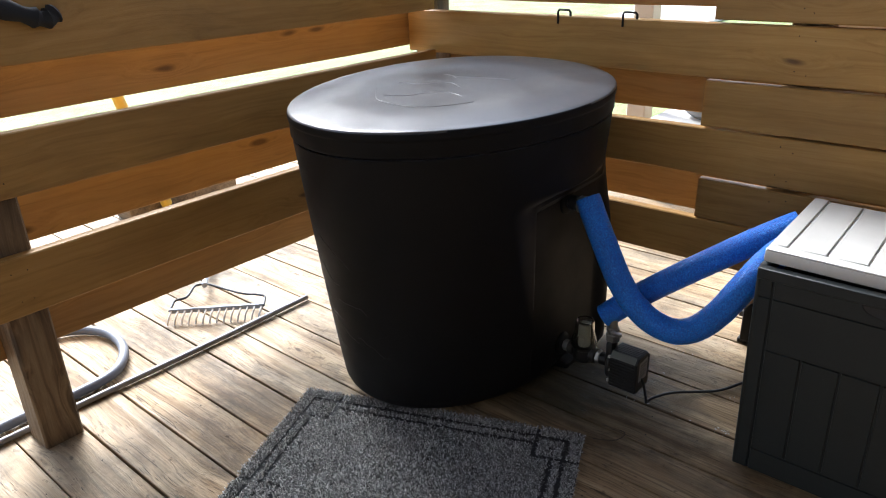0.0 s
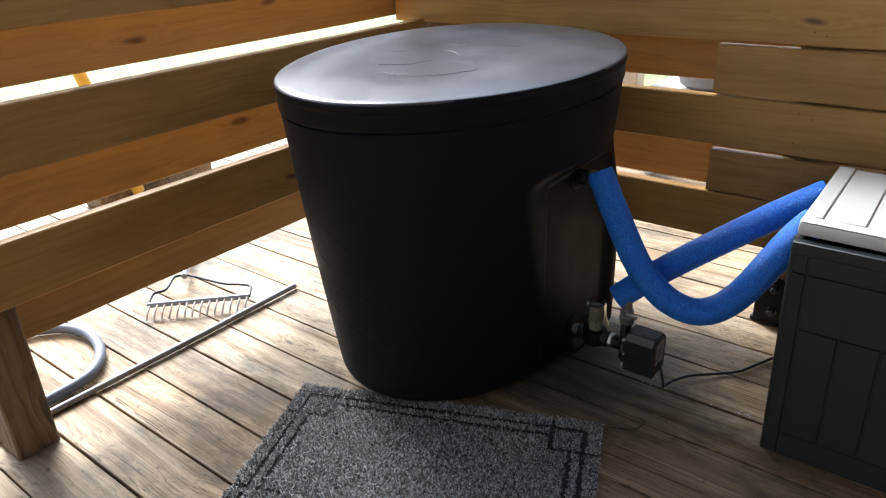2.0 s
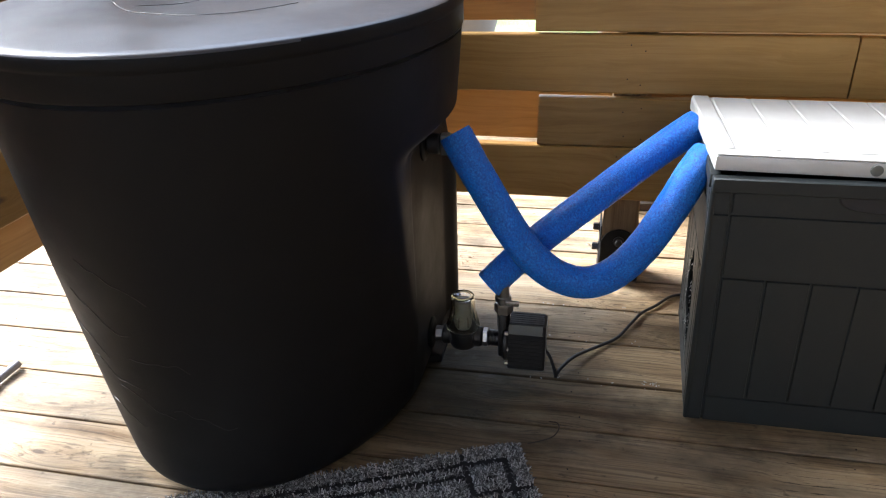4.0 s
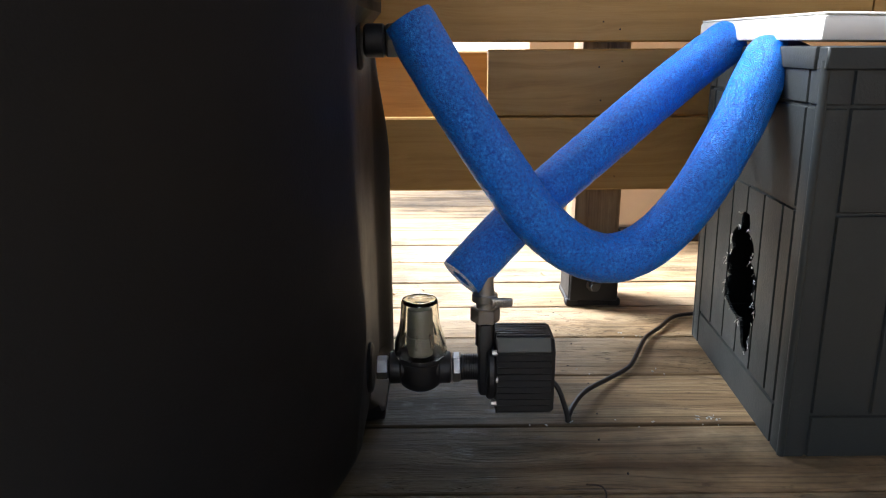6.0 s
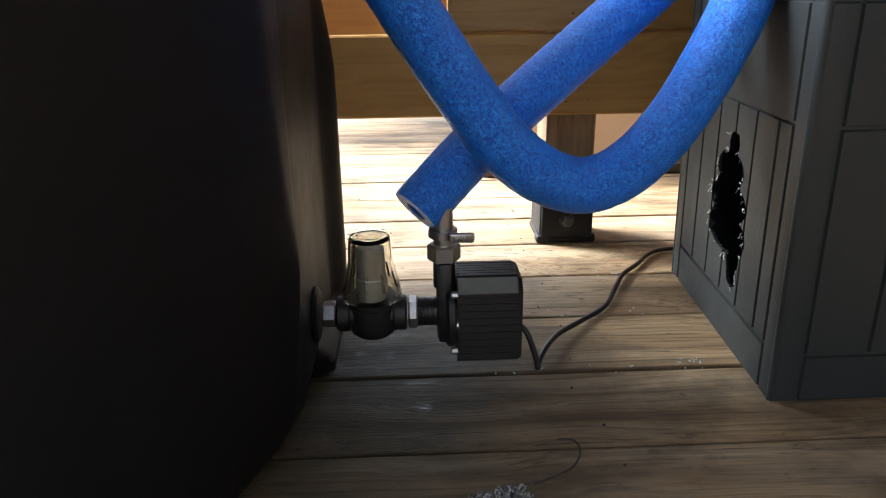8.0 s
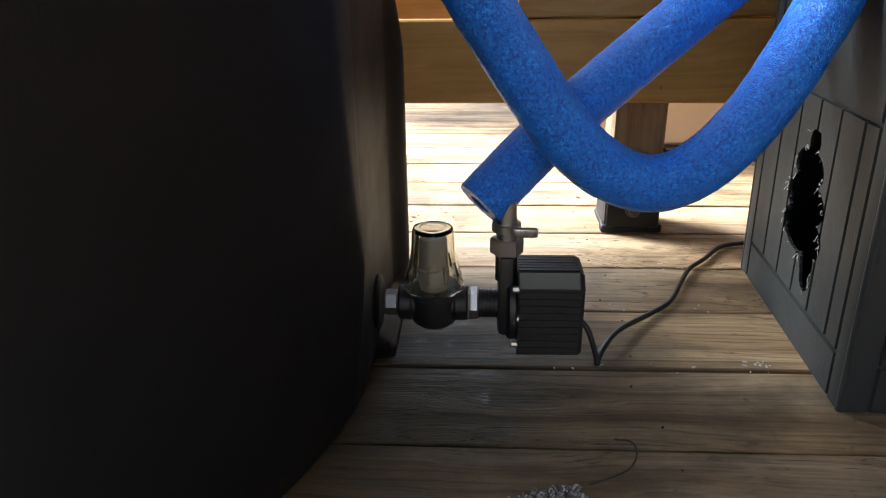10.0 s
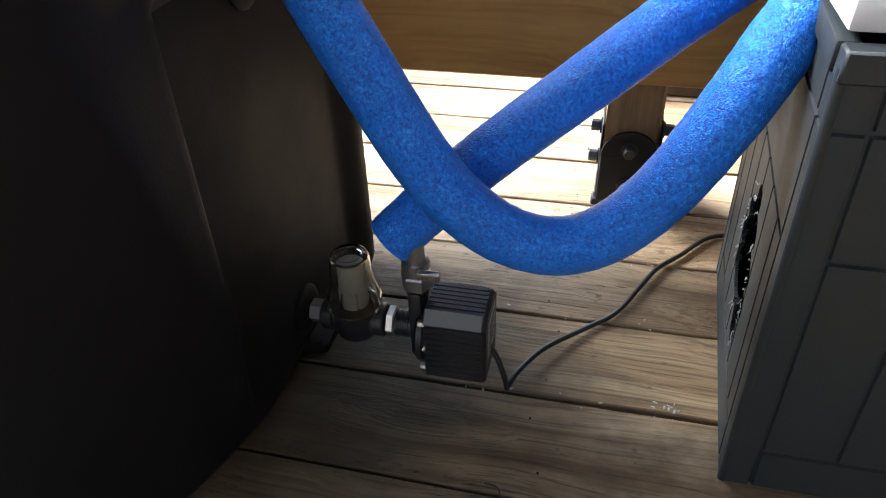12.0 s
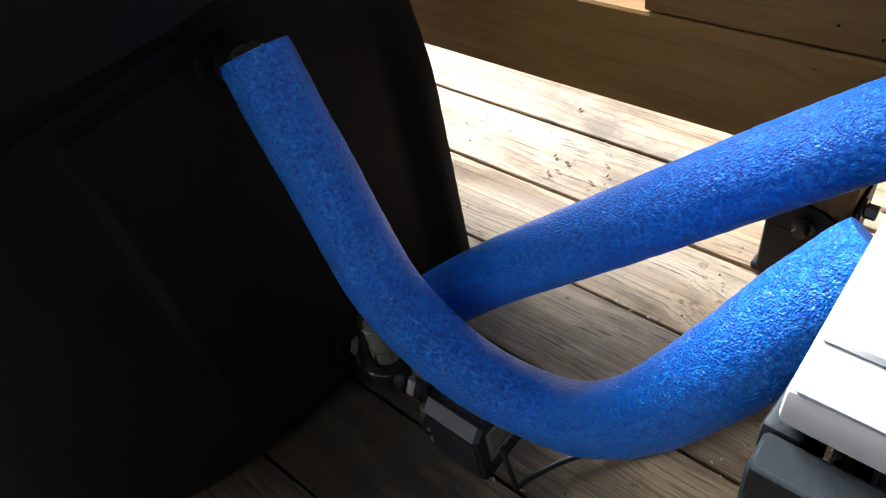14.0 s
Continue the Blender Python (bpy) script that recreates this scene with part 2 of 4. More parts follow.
def foam():
    f = Nodes("blue_foam", 0.3)
    v = f.coords()
    cells = f.n("ShaderNodeTexVoronoi", {"Vector": v, "Scale": 900.0}).outputs["Distance"]
    big = f.n("ShaderNodeTexVoronoi", {"Vector": v, "Scale": 520.0}).outputs["Distance"]
    tone = f.noise(v, 270.0, 4.0, 0.8)
    patch = f.noise(v, 70.0, 3.0, 0.6)
    # pale speckle of this ramp stands for glints off the foam cells
    col = f.ramp(tone, [(0.37, (0.002, 0.06, 0.39)), (0.5, (0.006, 0.15, 0.67)), (0.62, (0.085, 0.34, 0.88))])
    col = f.mix(f.step(patch, 0.4, 0.7, 0.0, 0.35), col, (0.003, 0.1, 0.55, 1))
    f.base(col)
    f.rough(f.step(tone, 0.35, 0.65, 0.4, 0.2))
    f.bsdf.inputs["Specular IOR Level"].default_value = 0.45
    f.bump(f.math('ADD', f.math('MULTIPLY', cells, 0.7), big), 0.9, 0.0011)
    return f.m


def pile():
    p = Nodes("grey_mat_pile", 0.75)
    r = p.n("ShaderNodeNewGeometry").outputs["Random Per Island"]
    p.base(p.ramp(r, [(0.0, (0.045, 0.045, 0.045)), (0.55, (0.19, 0.19, 0.185)), (1.0, (0.62, 0.62, 0.6))]))
    return p.m


def clear():
    g = Nodes("clear_plastic", 0.08)
    g.base((0.86, 0.85, 0.78, 1))
    g.bsdf.inputs["Transmission Weight"].default_value = 1.0
    g.bsdf.inputs["IOR"].default_value = 1.33
    g.rough(g.step(g.noise(g.coords(), 60.0, 4.0), 0.3, 0.7, 0.01, 0.05))
    return g.m


def lawn():
    g = Nodes("lawn", 0.9)
    v = g.coords()
    a = g.noise(v, 1.3, 6.0, 0.65)
    b = g.noise(v, 40.0, 3.0, 0.7)
    col = g.ramp(g.math('ADD', g.math('MULTIPLY', a, 0.6), g.math('MULTIPLY', b, 0.4)),
                 [(0.35, (0.09, 0.13, 0.03)), (0.5, (0.17, 0.23, 0.06)), (0.65, (0.3, 0.32, 0.13))])
    g.base(col)
    g.bump(b, 0.8, 0.03)
    return g.m


def concrete():
    g = Nodes("concrete", 0.85)
    v = g.coords()
    a = g.noise(v, 3.0, 6.0, 0.65)
    g.base(g.ramp(a, [(0.3, (0.4, 0.38, 0.35)), (0.7, (0.56, 0.54, 0.5))]))
    g.bump(g.noise(v, 150.0, 4.0), 0.3, 0.003)
    return g.m


M_FOAM, M_PILE, M_CLEAR, M_LAWN, M_CONCRETE = foam(), pile(), clear(), lawn(), concrete()


# ---- mesh helpers ----
def finish(bm, name, material, smooth=None):
    me = bpy.data.meshes.new(name)
    bm.normal_update()
    bm.to_mesh(me)
    bm.free()
    for m in (material if isinstance(material, (list, tuple)) else [material]):
        me.materials.append(m)
    if smooth is not None:
        me.polygons.foreach_set("use_smooth", [True] * len(me.polygons))
        me.set_sharp_from_angle(angle=radians(smooth))
    return me


def part(name, bm, material, parent=None, label="", smooth=40, at=None):
    """Links a bmesh as one mesh object under a thing or part."""
    ob = new(name, finish(bm, name, material, smooth))
    if at is not None:
        ob.matrix_world = at
    if parent is not None:
        ob.parent = parent
        ob.matrix_parent_inverse = parent.matrix_world.inverted()
    if label:
        tagged(ob, label)
    return ob


def thing(name, at, label, category, group="", kind=""):
    ob = new(name)
    ob.empty_display_size = 0.05
    ob.matrix_world = at
    bpy.context.view_layer.update()
    return tagged(ob, label, category, group, kind)


def block(bm, lo, hi, bevel=0.0, segs=1):
    """An axis-aligned block between two corners, with bevelled edges."""
    r = bmesh.ops.create_cube(bm, size=1.0)
    vs = r["verts"]
    for v in vs:
        for i in range(3):
            v.co[i] = (lo[i] + hi[i]) / 2 + v.co[i] * (hi[i] - lo[i])
    if bevel:
        es = list({e for v in vs for e in v.link_edges})
        bmesh.ops.bevel(bm, geom=es, offset=bevel, segments=segs, profile=0.5, affect='EDGES')
    return bm


def lathe(bm, profile, m=None, segs=24, close_ends=True):
    """A body turned about local z from (radius, height) pairs."""
    m = m or Matrix()
    rings = []
    for r, z in profile:
        rings.append([bm.verts.new(m @ Vector((r * math.cos(a), r * math.sin(a), z))) for a in (2 * math.pi * k / segs for k in range(segs))])
    for a, b in zip(rings, rings[1:]):
        for k in range(segs):
            bm.faces.new((a[k], a[(k + 1) % segs], b[(k + 1) % segs], b[k]))
    if close_ends:
        bm.faces.new(rings[0][::-1])
        bm.faces.new(rings[-1])
    return bm


def along(a, b):
    """A pose at a whose z axis points to b."""
    d = Vector(b) - Vector(a)
    return Matrix.Translation(a) @ d.to_track_quat('Z', 'Y').to_matrix().to_4x4()


def rod(bm, a, b, r, segs=12, chamfer=0.0):
    L = (Vector(b) - Vector(a)).length
    prof = [(r - chamfer, 0), (r, chamfer), (r, L - chamfer), (r - chamfer, L)] if chamfer else [(r, 0), (r, L)]
    return lathe(bm, prof, along(a, b), segs)


def spline(pts, n):
    """Catmull-Rom through pts, n samples."""
    P = [Vector(p) for p in pts]
    P = [P[0] * 2 - P[1]] + P + [P[-1] * 2 - P[-2]]
    out = []
    m = len(P) - 3
    for i in range(n):
        s = i / (n - 1) * m
        k = min(int(s), m - 1)
        u = s - k
        p0, p1, p2, p3 = P[k:k + 4]
        out.append(0.5 * ((2 * p1) + (p2 - p0) * u + (2 * p0 - 5 * p1 + 4 * p2 - p3) * u * u + (3 * p1 - p0 - 3 * p2 + p3) * u ** 3))
    return out


def tube(bm, pts, r, segs=10, inner=0.0, wobble=0.0, caps=True):
    """A tube along points; inner: the radius of the hole at its ends."""
    rings = []
    up = Vector((0.13, 0.2, 0.97))
    rnd = random.Random(len(pts))
    for i, p in enumerate(pts):
        d = (pts[min(i + 1, len(pts) - 1)] - pts[max(i - 1, 0)]).normalized()
        x = (up - d * up.dot(d)).normalized()
        up = x
        y = d.cross(x)
        rr = r * (1 + wobble * rnd.uniform(-1, 1))
        rings.append([bm.verts.new(p + (x * math.cos(a) + y * math.sin(a)) * rr) for a in (2 * math.pi * k / segs for k in range(segs))])
        if inner and i in (0, len(pts) - 1):
            s = 1 if i == 0 else -1
            extra = [[bm.verts.new(p + d * s * q + (x * math.cos(a) + y * math.sin(a)) * inner) for a in (2 * math.pi * k / segs for k in range(segs))] for q in (0.0, 0.03)]
            if i == 0:
                rings = [extra[1], extra[0]] + rings
            else:
                rings += [extra[0], extra[1]]
    for a, b in zip(rings, rings[1:]):
        for k in range(segs):
            bm.faces.new((a[k], a[(k + 1) % segs], b[(k + 1) % segs], b[k]))
    if caps:
        bm.faces.new(rings[0][::-1])
        bm.faces.new(rings[-1])
    return bm


def board_mesh(name, L, W, T, material, seed=0, bow=0.0015, bevel=0.003):
    """A plank, length along x, width along y, thickness along z, slightly uneven."""
    rnd = random.Random(seed)
    bm = bmesh.new()
    n = max(2, int(L / 0.35))
    prof = [(-W / 2, -T / 2), (W / 2, -T / 2), (W / 2, T / 2 - bevel), (W / 2 - bevel, T / 2), (-W / 2 + bevel, T / 2), (-W / 2, T / 2 - bevel)]
    rings = []
    for i in range(n + 1):
        x = -L / 2 + L * i / n
        dy, dz = rnd.uniform(-bow, bow), rnd.uniform(-bow, bow) * 0.6
        rings.append([bm.verts.new((x, y + dy, z + dz)) for y, z in prof])
    for a, b in zip(rings, rings[1:]):
        for k in range(len(prof)):
            bm.faces.new((a[k], a[(k + 1) % len(prof)], b[(k + 1) % len(prof)], b[k]))
    bm.faces.new(rings[0][::-1])
    bm.faces.new(rings[-1])
    bmesh.ops.recalc_face_normals(bm, faces=bm.faces)
    return finish(bm, name, material)


def plank(parent, name, L, W, T, m, material, seed, bow=0.0015, bevel=0.003):
    ob = new(name, board_mesh(name, L, W, T, material, seed, bow, bevel))
    ob.matrix_world = m
    ob.parent = parent
    ob.matrix_parent_inverse = parent.matrix_world.inverted()
    return ob


# ---- ground and surroundings ----
def build_ground():
    bm = bmesh.new()
    bmesh.ops.create_grid(bm, x_segments=40, y_segments=40, size=150.0)
    for v in bm.verts:
        if v.co.length > 8:
            v.co.z += 0.25 * noise.noise(v.co * 0.06)
    g = part("ground", bm, M_LAWN)
    g.location.z = -0.55
    tagged(g, "sunlit green lawn round the deck", "ground", kind="structure")
    bm = bmesh.new()
    block(bm, (-7.4, -30, -0.56), (-5.0, 30, -0.5), 0.02)
    tagged(part("path", bm, M_CONCRETE), "pale concrete path across the lawn", "path", kind="structure")


build_ground()

# ---- deck ----
PITCH, PITCH_NARROW = 0.147, 0.1326


def joint_y(k):
    """The joint below deck board k: wide boards by the north fence, narrower ones from the tub's front on."""
    return k * PITCH - 0.001 if k >= -1 else -0.148 + (k + 1) * PITCH_NARROW


DECK_X0, DECK_X1 = -3.1, 2.6
floor = thing("floor", pose(0, 0, 0), "weathered brown wooden deck of long boards", "floor", kind="structure")

# ---- unseen roof over the porch, added to hold back sky light ----
bm = bmesh.new()
block(bm, (-1.5, -3.6, 2.45), (2.8, 0.52, 2.53), 0.01)
for k in range(7):
    block(bm, (-1.45 + 0.6 * k, -3.55, 2.31), (-1.41 + 0.6 * k, 0.5, 2.449), 0.003)
tagged(part("ceiling", bm, M_ROOF), "unseen dark wooden porch roof with rafters, added to hold back sky light", "ceiling", kind="structure")

# ---- unseen walls behind and beside the camera, added to shape the light ----
bm = bmesh.new()
block(bm, (-1.5, -3.6, -0.5), (2.8, -3.55, 1.7), 0.004)
tagged(part("light_wall_south", bm, M_BOUNCE), "unseen pale half-height wall added to limit and bounce light", "wall", kind="structure")
# dark added wall, so that little light comes back from the east
bm = bmesh.new()
block(bm, (2.62, -3.549, -0.5), (2.7, 0.9, 2.449), 0.004)
tagged(part("wall_east", bm, M_ROOF), "unseen brown wooden wall added to cut light from the east", "wall", kind="structure")

# ---- fences ----
Y_IN, Y_OUT = 0.41, 0.53
X_IN, X_OUT = -1.262, -1.395
T = 0.028
wall_north = thing("wall_north", pose(0, 0, 0), "brown stained board fence with staggered gaps", "fence", kind="structure")
wall_west = thing("wall_west", pose(0, 0, 0), "brown stained board fence with bright gaps", "fence", kind="structure")


def north(name, x0, x1, z0, z1, y, material, seed, tilt=0.0):
    m = Matrix.Translation(((x0 + x1) / 2, y + T / 2, (z0 + z1) / 2)) @ pose(0, 0, 0, 90, 0, 0) @ pose(0, 0, 0, 0, 0, tilt)
    return plank(wall_north, name, x1 - x0, z1 - z0, T, m, material, seed)


def west(name, y0, y1, z0, z1, x, material, seed, tilt=0.0):
    m = Matrix.Translation((x - T / 2, (y0 + y1) / 2, (z0 + z1) / 2)) @ pose(0, 0, 0, 90, 0, 90) @ pose(0, 0, 0, 0, 0, tilt)
    return plank(wall_west, name, y1 - y0, z1 - z0, T, m, material, seed)


# inner boards that run the whole length
north("plank", -1.22, 2.5, 0.234, 0.363, Y_IN, M_FENCE, 1)
north("plank", -1.23, 0.318, 0.489, 0.617, Y_IN, M_FENCE, 2)
north("plank", 0.322, 2.5, 0.487, 0.615, Y_IN, M_FENCE, 22)
north("plank", -1.385, 2.5, 0.752, 0.888, Y_IN, M_FENCE, 3)
# inner infill boards beside the storage box
north("plank", -0.327, 2.5, 0.366, 0.479, Y_IN, M_FENCE, 4)
north("plank", -0.339, 2.5, 0.623, 0.743, Y_IN, M_FENCE, 5)
north("plank", -0.335, 2.5, 0.894, 1.03, Y_IN, M_FENCE, 6)
north("plank", -0.335, 2.5, 1.036, 1.17, Y_IN, M_FENCE, 16)
# outer boards
north("plank", -1.43, 2.5, 0.343, 0.476, Y_OUT, M_FENCE_OUT, 7)
north("plank", -1.43, 2.5, 0.628, 0.762, Y_OUT, M_FENCE_OUT, 8)
north("plank", -1.43, 2.5, 0.914, 1.05, Y_OUT, M_FENCE_OUT, 9)
north("plank", -1.43, 2.5, 1.17, 1.30, Y_OUT, M_FENCE_OUT, 10)
north("plank", -1.385, -0.34, 1.02, 1.16, Y_IN, M_FENCE, 20)

W0, W1 = -3.2, 0.405
west("plank", W0, W1, 0.365, 0.50, X_IN, M_FENCE, 11)
west("plank", W0, W1, 0.628, 0.762, X_IN, M_FENCE, 12)
west("plank", W0, W1, 0.89, 1.02, X_IN, M_FENCE, 13)
west("plank", W0, W1 + 0.12, 0.215, 0.352, X_OUT, M_FENCE_OUT, 14)
west("plank", W0, W1 + 0.12, 0.479, 0.615, X_OUT, M_FENCE_OUT, 15)
west("plank", W0, W1 + 0.12, 0.767, 0.90, X_OUT, M_FENCE_OUT, 17)
west("plank", W0, W1 + 0.12, 1.04, 1.17, X_OUT, M_FENCE_OUT, 18)
for k in range(1):
    west("plank", W0, W1, 1.152 + 0.262 * k, 1.285 + 0.262 * k, X_IN, M_FENCE, 40 + k)
    west("plank", W0, W1 + 0.12, 1.302 + 0.262 * k, 1.434 + 0.262 * k, X_OUT, M_FENCE_OUT, 50 + k)


def post(parent, x, y, z0, z1, w, seed):
    m = Matrix.Translation((x, y, (z0 + z1) / 2)) @ pose(0, 0, 0, 0, 90, 0)
    ob = new("post", board_mesh("post", z1 - z0, w, w, M_POST, seed, 0.0008, 0.005))
    ob.matrix_world = m
    ob.parent = parent
    ob.matrix_parent_inverse = parent.matrix_world.inverted()
    return ob


post(wall_north, -0.117, 0.4845, 0.045, 2.3, 0.085, 30)
post(wall_north, -1.338, 0.4845, 0.0, 2.3, 0.085, 31)
post(wall_north, 1.9, 0.4845, 0.0, 2.3, 0.085, 32)
post(wall_west, -1.338, -0.995, 0.0, 2.3, 0.09, 33)
post(wall_west, -1.338, -2.6, 0.0, 2.3, 0.09, 34)


def build_bracket():
    t = thing("post_base", pose(-0.117, 0.4845, 0), "black steel post base with hex bolts on the deck", "bracket")
    bm = bmesh.new()
    block(bm, (-0.166, 0.44, 0.001), (-0.068, 0.54, 0.012), 0.002)
    block(bm, (-0.1625, 0.436, 0.012), (-0.0715, 0.4415, 0.1), 0.002)
    lathe(bm, [(0.0445, 0.0), (0.0455, 0.001), (0.0455, 0.0042), (0.0445, 0.0052)], along((-0.117, 0.4417, 0.098), (-0.117, 0.4, 0.098)), 36)
    block(bm, (-0.1645, 0.442, 0.012), (-0.1605, 0.53, 0.15), 0.0015)
    block(bm, (-0.0735, 0.442, 0.012), (-0.0695, 0.53, 0.15), 0.0015)
    block(bm, (-0.17, 0.438, 0.0005), (-0.145, 0.46, 0.016), 0.003)
    block(bm, (-0.089, 0.438, 0.0005), (-0.064, 0.46, 0.016), 0.003)
    part("bracket", bm, M_BRACKET, t)
    for a, b in (((-0.118, 0.4365, 0.112), (-0.118, 0.42, 0.112)), ((-0.118, 0.4365, 0.045), (-0.118, 0.42, 0.045)),
                 ((-0.1645, 0.47, 0.136), (-0.182, 0.47, 0.136)), ((-0.1645, 0.47, 0.08), (-0.182, 0.47, 0.08)),
                 ((-0.0695, 0.47, 0.136), (-0.052, 0.47, 0.136)), ((-0.0695, 0.47, 0.08), (-0.052, 0.47, 0.08))):
        bm = bmesh.new()
        d = (Vector(b) - Vector(a)).normalized()
        lathe(bm, [(0.0135, 0), (0.0135, 0.003)], along(a, b), 16)
        rod(bm, Vector(a) + d * 0.003, b, 0.0095, 6, 0.0015)
        part("bolt", bm, M_BOLT, t, smooth=25)


build_bracket()

# ---- behind the fence ----
bm = bmesh.new()
block(bm, (-0.2, 0.93, 0.03), (2.7, 1.02, 1.25), 0.01)
house = thing("wall_house", pose(-0.2, 0.95, 0), "beige siding with a dark strip as shadow at its foot", "wall", kind="structure")
part("siding", bm, M_BEIGE, house)
# dark strip that stands for the shadow gap under the beige siding
bm = bmesh.new()
block(bm, (-0.22, 0.9, 0.0005), (2.7, 1.0, 0.029), 0.004)
part("foot_shadow", bm, M_TWIG_SHADE, house)


def far_post(x, y, w, z1, label):
    bm = bmesh.new()
    block(bm, (x - w / 2, y - w / 2, -0.56), (x + w / 2, y + w / 2, z1), 0.006)
    return tagged(part("outer_post", bm, M_BEIGE), label, "post")


far_post(-1.06, 1.6, 0.09, 2.4, "pale timber post standing outside the fence")

bm = bmesh.new()
lathe(bm, [(0.09, 0.0), (0.12, 0.02), (0.17, 0.2), (0.18, 0.21), (0.18, 0.25), (0.165, 0.25), (0.155, 0.2), (0.02, 0.19)], pose(-0.72, 1.62, 0.362), 28)
tagged(part("plant_pot", bm, M_POT), "round grey pot on a pale table outside the fence", "pot")
table = thing("side_table", pose(-0.4, 1.65, 0), "pale side table standing outside the fence", "table")
bm = bmesh.new()
block(bm, (-0.95, 1.4, 0.335), (0.15, 1.95, 0.361), 0.006)
part("tabletop", bm, M_CONCRETE, table)
for x in (-0.9, 0.07):
    for y in (1.44, 1.87):
        bm = bmesh.new()
        block(bm, (x, y, -0.0), (x + 0.03, y + 0.03, 0.335), 0.003)
        part("leg", bm, M_WHITE, table)


def build_pole():
    t = thing("yellow_pole", pose(-2.55, 0.025, 0), "yellow painted pole leaning over a timber on the outer deck", "pole")
    bm = bmesh.new()
    rod(bm, (-2.55, 0.028, 0.002), (-2.55, -0.36, 1.62), 0.024, 16, 0.003)
    part("shaft", bm, M_YELLOW, t)
    bm = bmesh.new()
    rod(bm, (-2.55, 0.03, 0.0005), (-2.55, 0.018, 0.05), 0.027, 16, 0.003)
    part("foot_cap", bm, M_BRACKET, t, "black rubber foot cap")
    bm = bmesh.new()
    block(bm, (-2.72, -0.14, 0.0005), (-2.585, 0.41, 0.14), 0.008, 2)
    tagged(part("timber", bm, M_POST), "short brown timber lying on the outer deck", "timber")


build_pole()

# ---- plunge tub ----
TUB = Vector((-0.774, -0.09, 0))
TA, TB, TH, EGG = 0.336, 0.437, -0.118, 0.078
TOP = 0.761


def tub_point(a, s, z, n=2.05):
    """A point of the egg-shaped oval at angle a, scaled by s; the tub leans a little with the deck."""
    c, d = math.cos(a), math.sin(a)
    v = TB * s * math.copysign(abs(d) ** (2 / n), d)
    u = TA * s * math.copysign(abs(c) ** (2 / n), c) * (1 + EGG * v / TB)
    x, y = TUB.x + u * math.cos(TH) - v * math.sin(TH), TUB.y + u * math.sin(TH) + v * math.cos(TH)
    return Vector((x, y, z + z / 0.76 * (-0.029 * (x + 0.76) + 0.026 * y)))


def smooth01(x, a, b):
    t = min(1, max(0, (x - a) / (b - a)))
    return t * t * (3 - 2 * t)


def tub_scale(z):
    r = 0.06
    s = 0.80 + 0.195 * (z / 0.7) ** 0.85
    if z < r:
        s -= (r - math.sqrt(max(0, r * r - (r - z) ** 2))) / 0.36
    return s


def tub_surface(a, z):
    """The body, flattened on its plumbing side, with a shallow recess in that flat."""
    p = tub_point(a, tub_scale(z), z)
    right = math.cos(a) > -0.35
    up = 1 - smooth01(z, 0.538, 0.572)
    flat = up * smooth01(p.y, -0.34, -0.15)
    if right and p.x > -0.49:
        p.x = p.x * (1 - flat) - 0.49 * flat
    side = (1 - smooth01(z, 0.32, 0.70)) * (1 - smooth01(p.y, 0.232, 0.262)) * smooth01(p.y, 0.0, 0.02)
    if right and p.x < -0.488:
        p.x = p.x * (1 - side) - 0.488 * side
    w = smooth01(p.y, -0.153, -0.135) * (1 - smooth01(p.y, 0.17, 0.222)) * (1 - smooth01(z, 0.508, 0.53)) * smooth01(z, 0.012, 0.03)
    if right and p.x > -0.507:
        p.x = p.x * (1 - w) - 0.507 * w
    return p


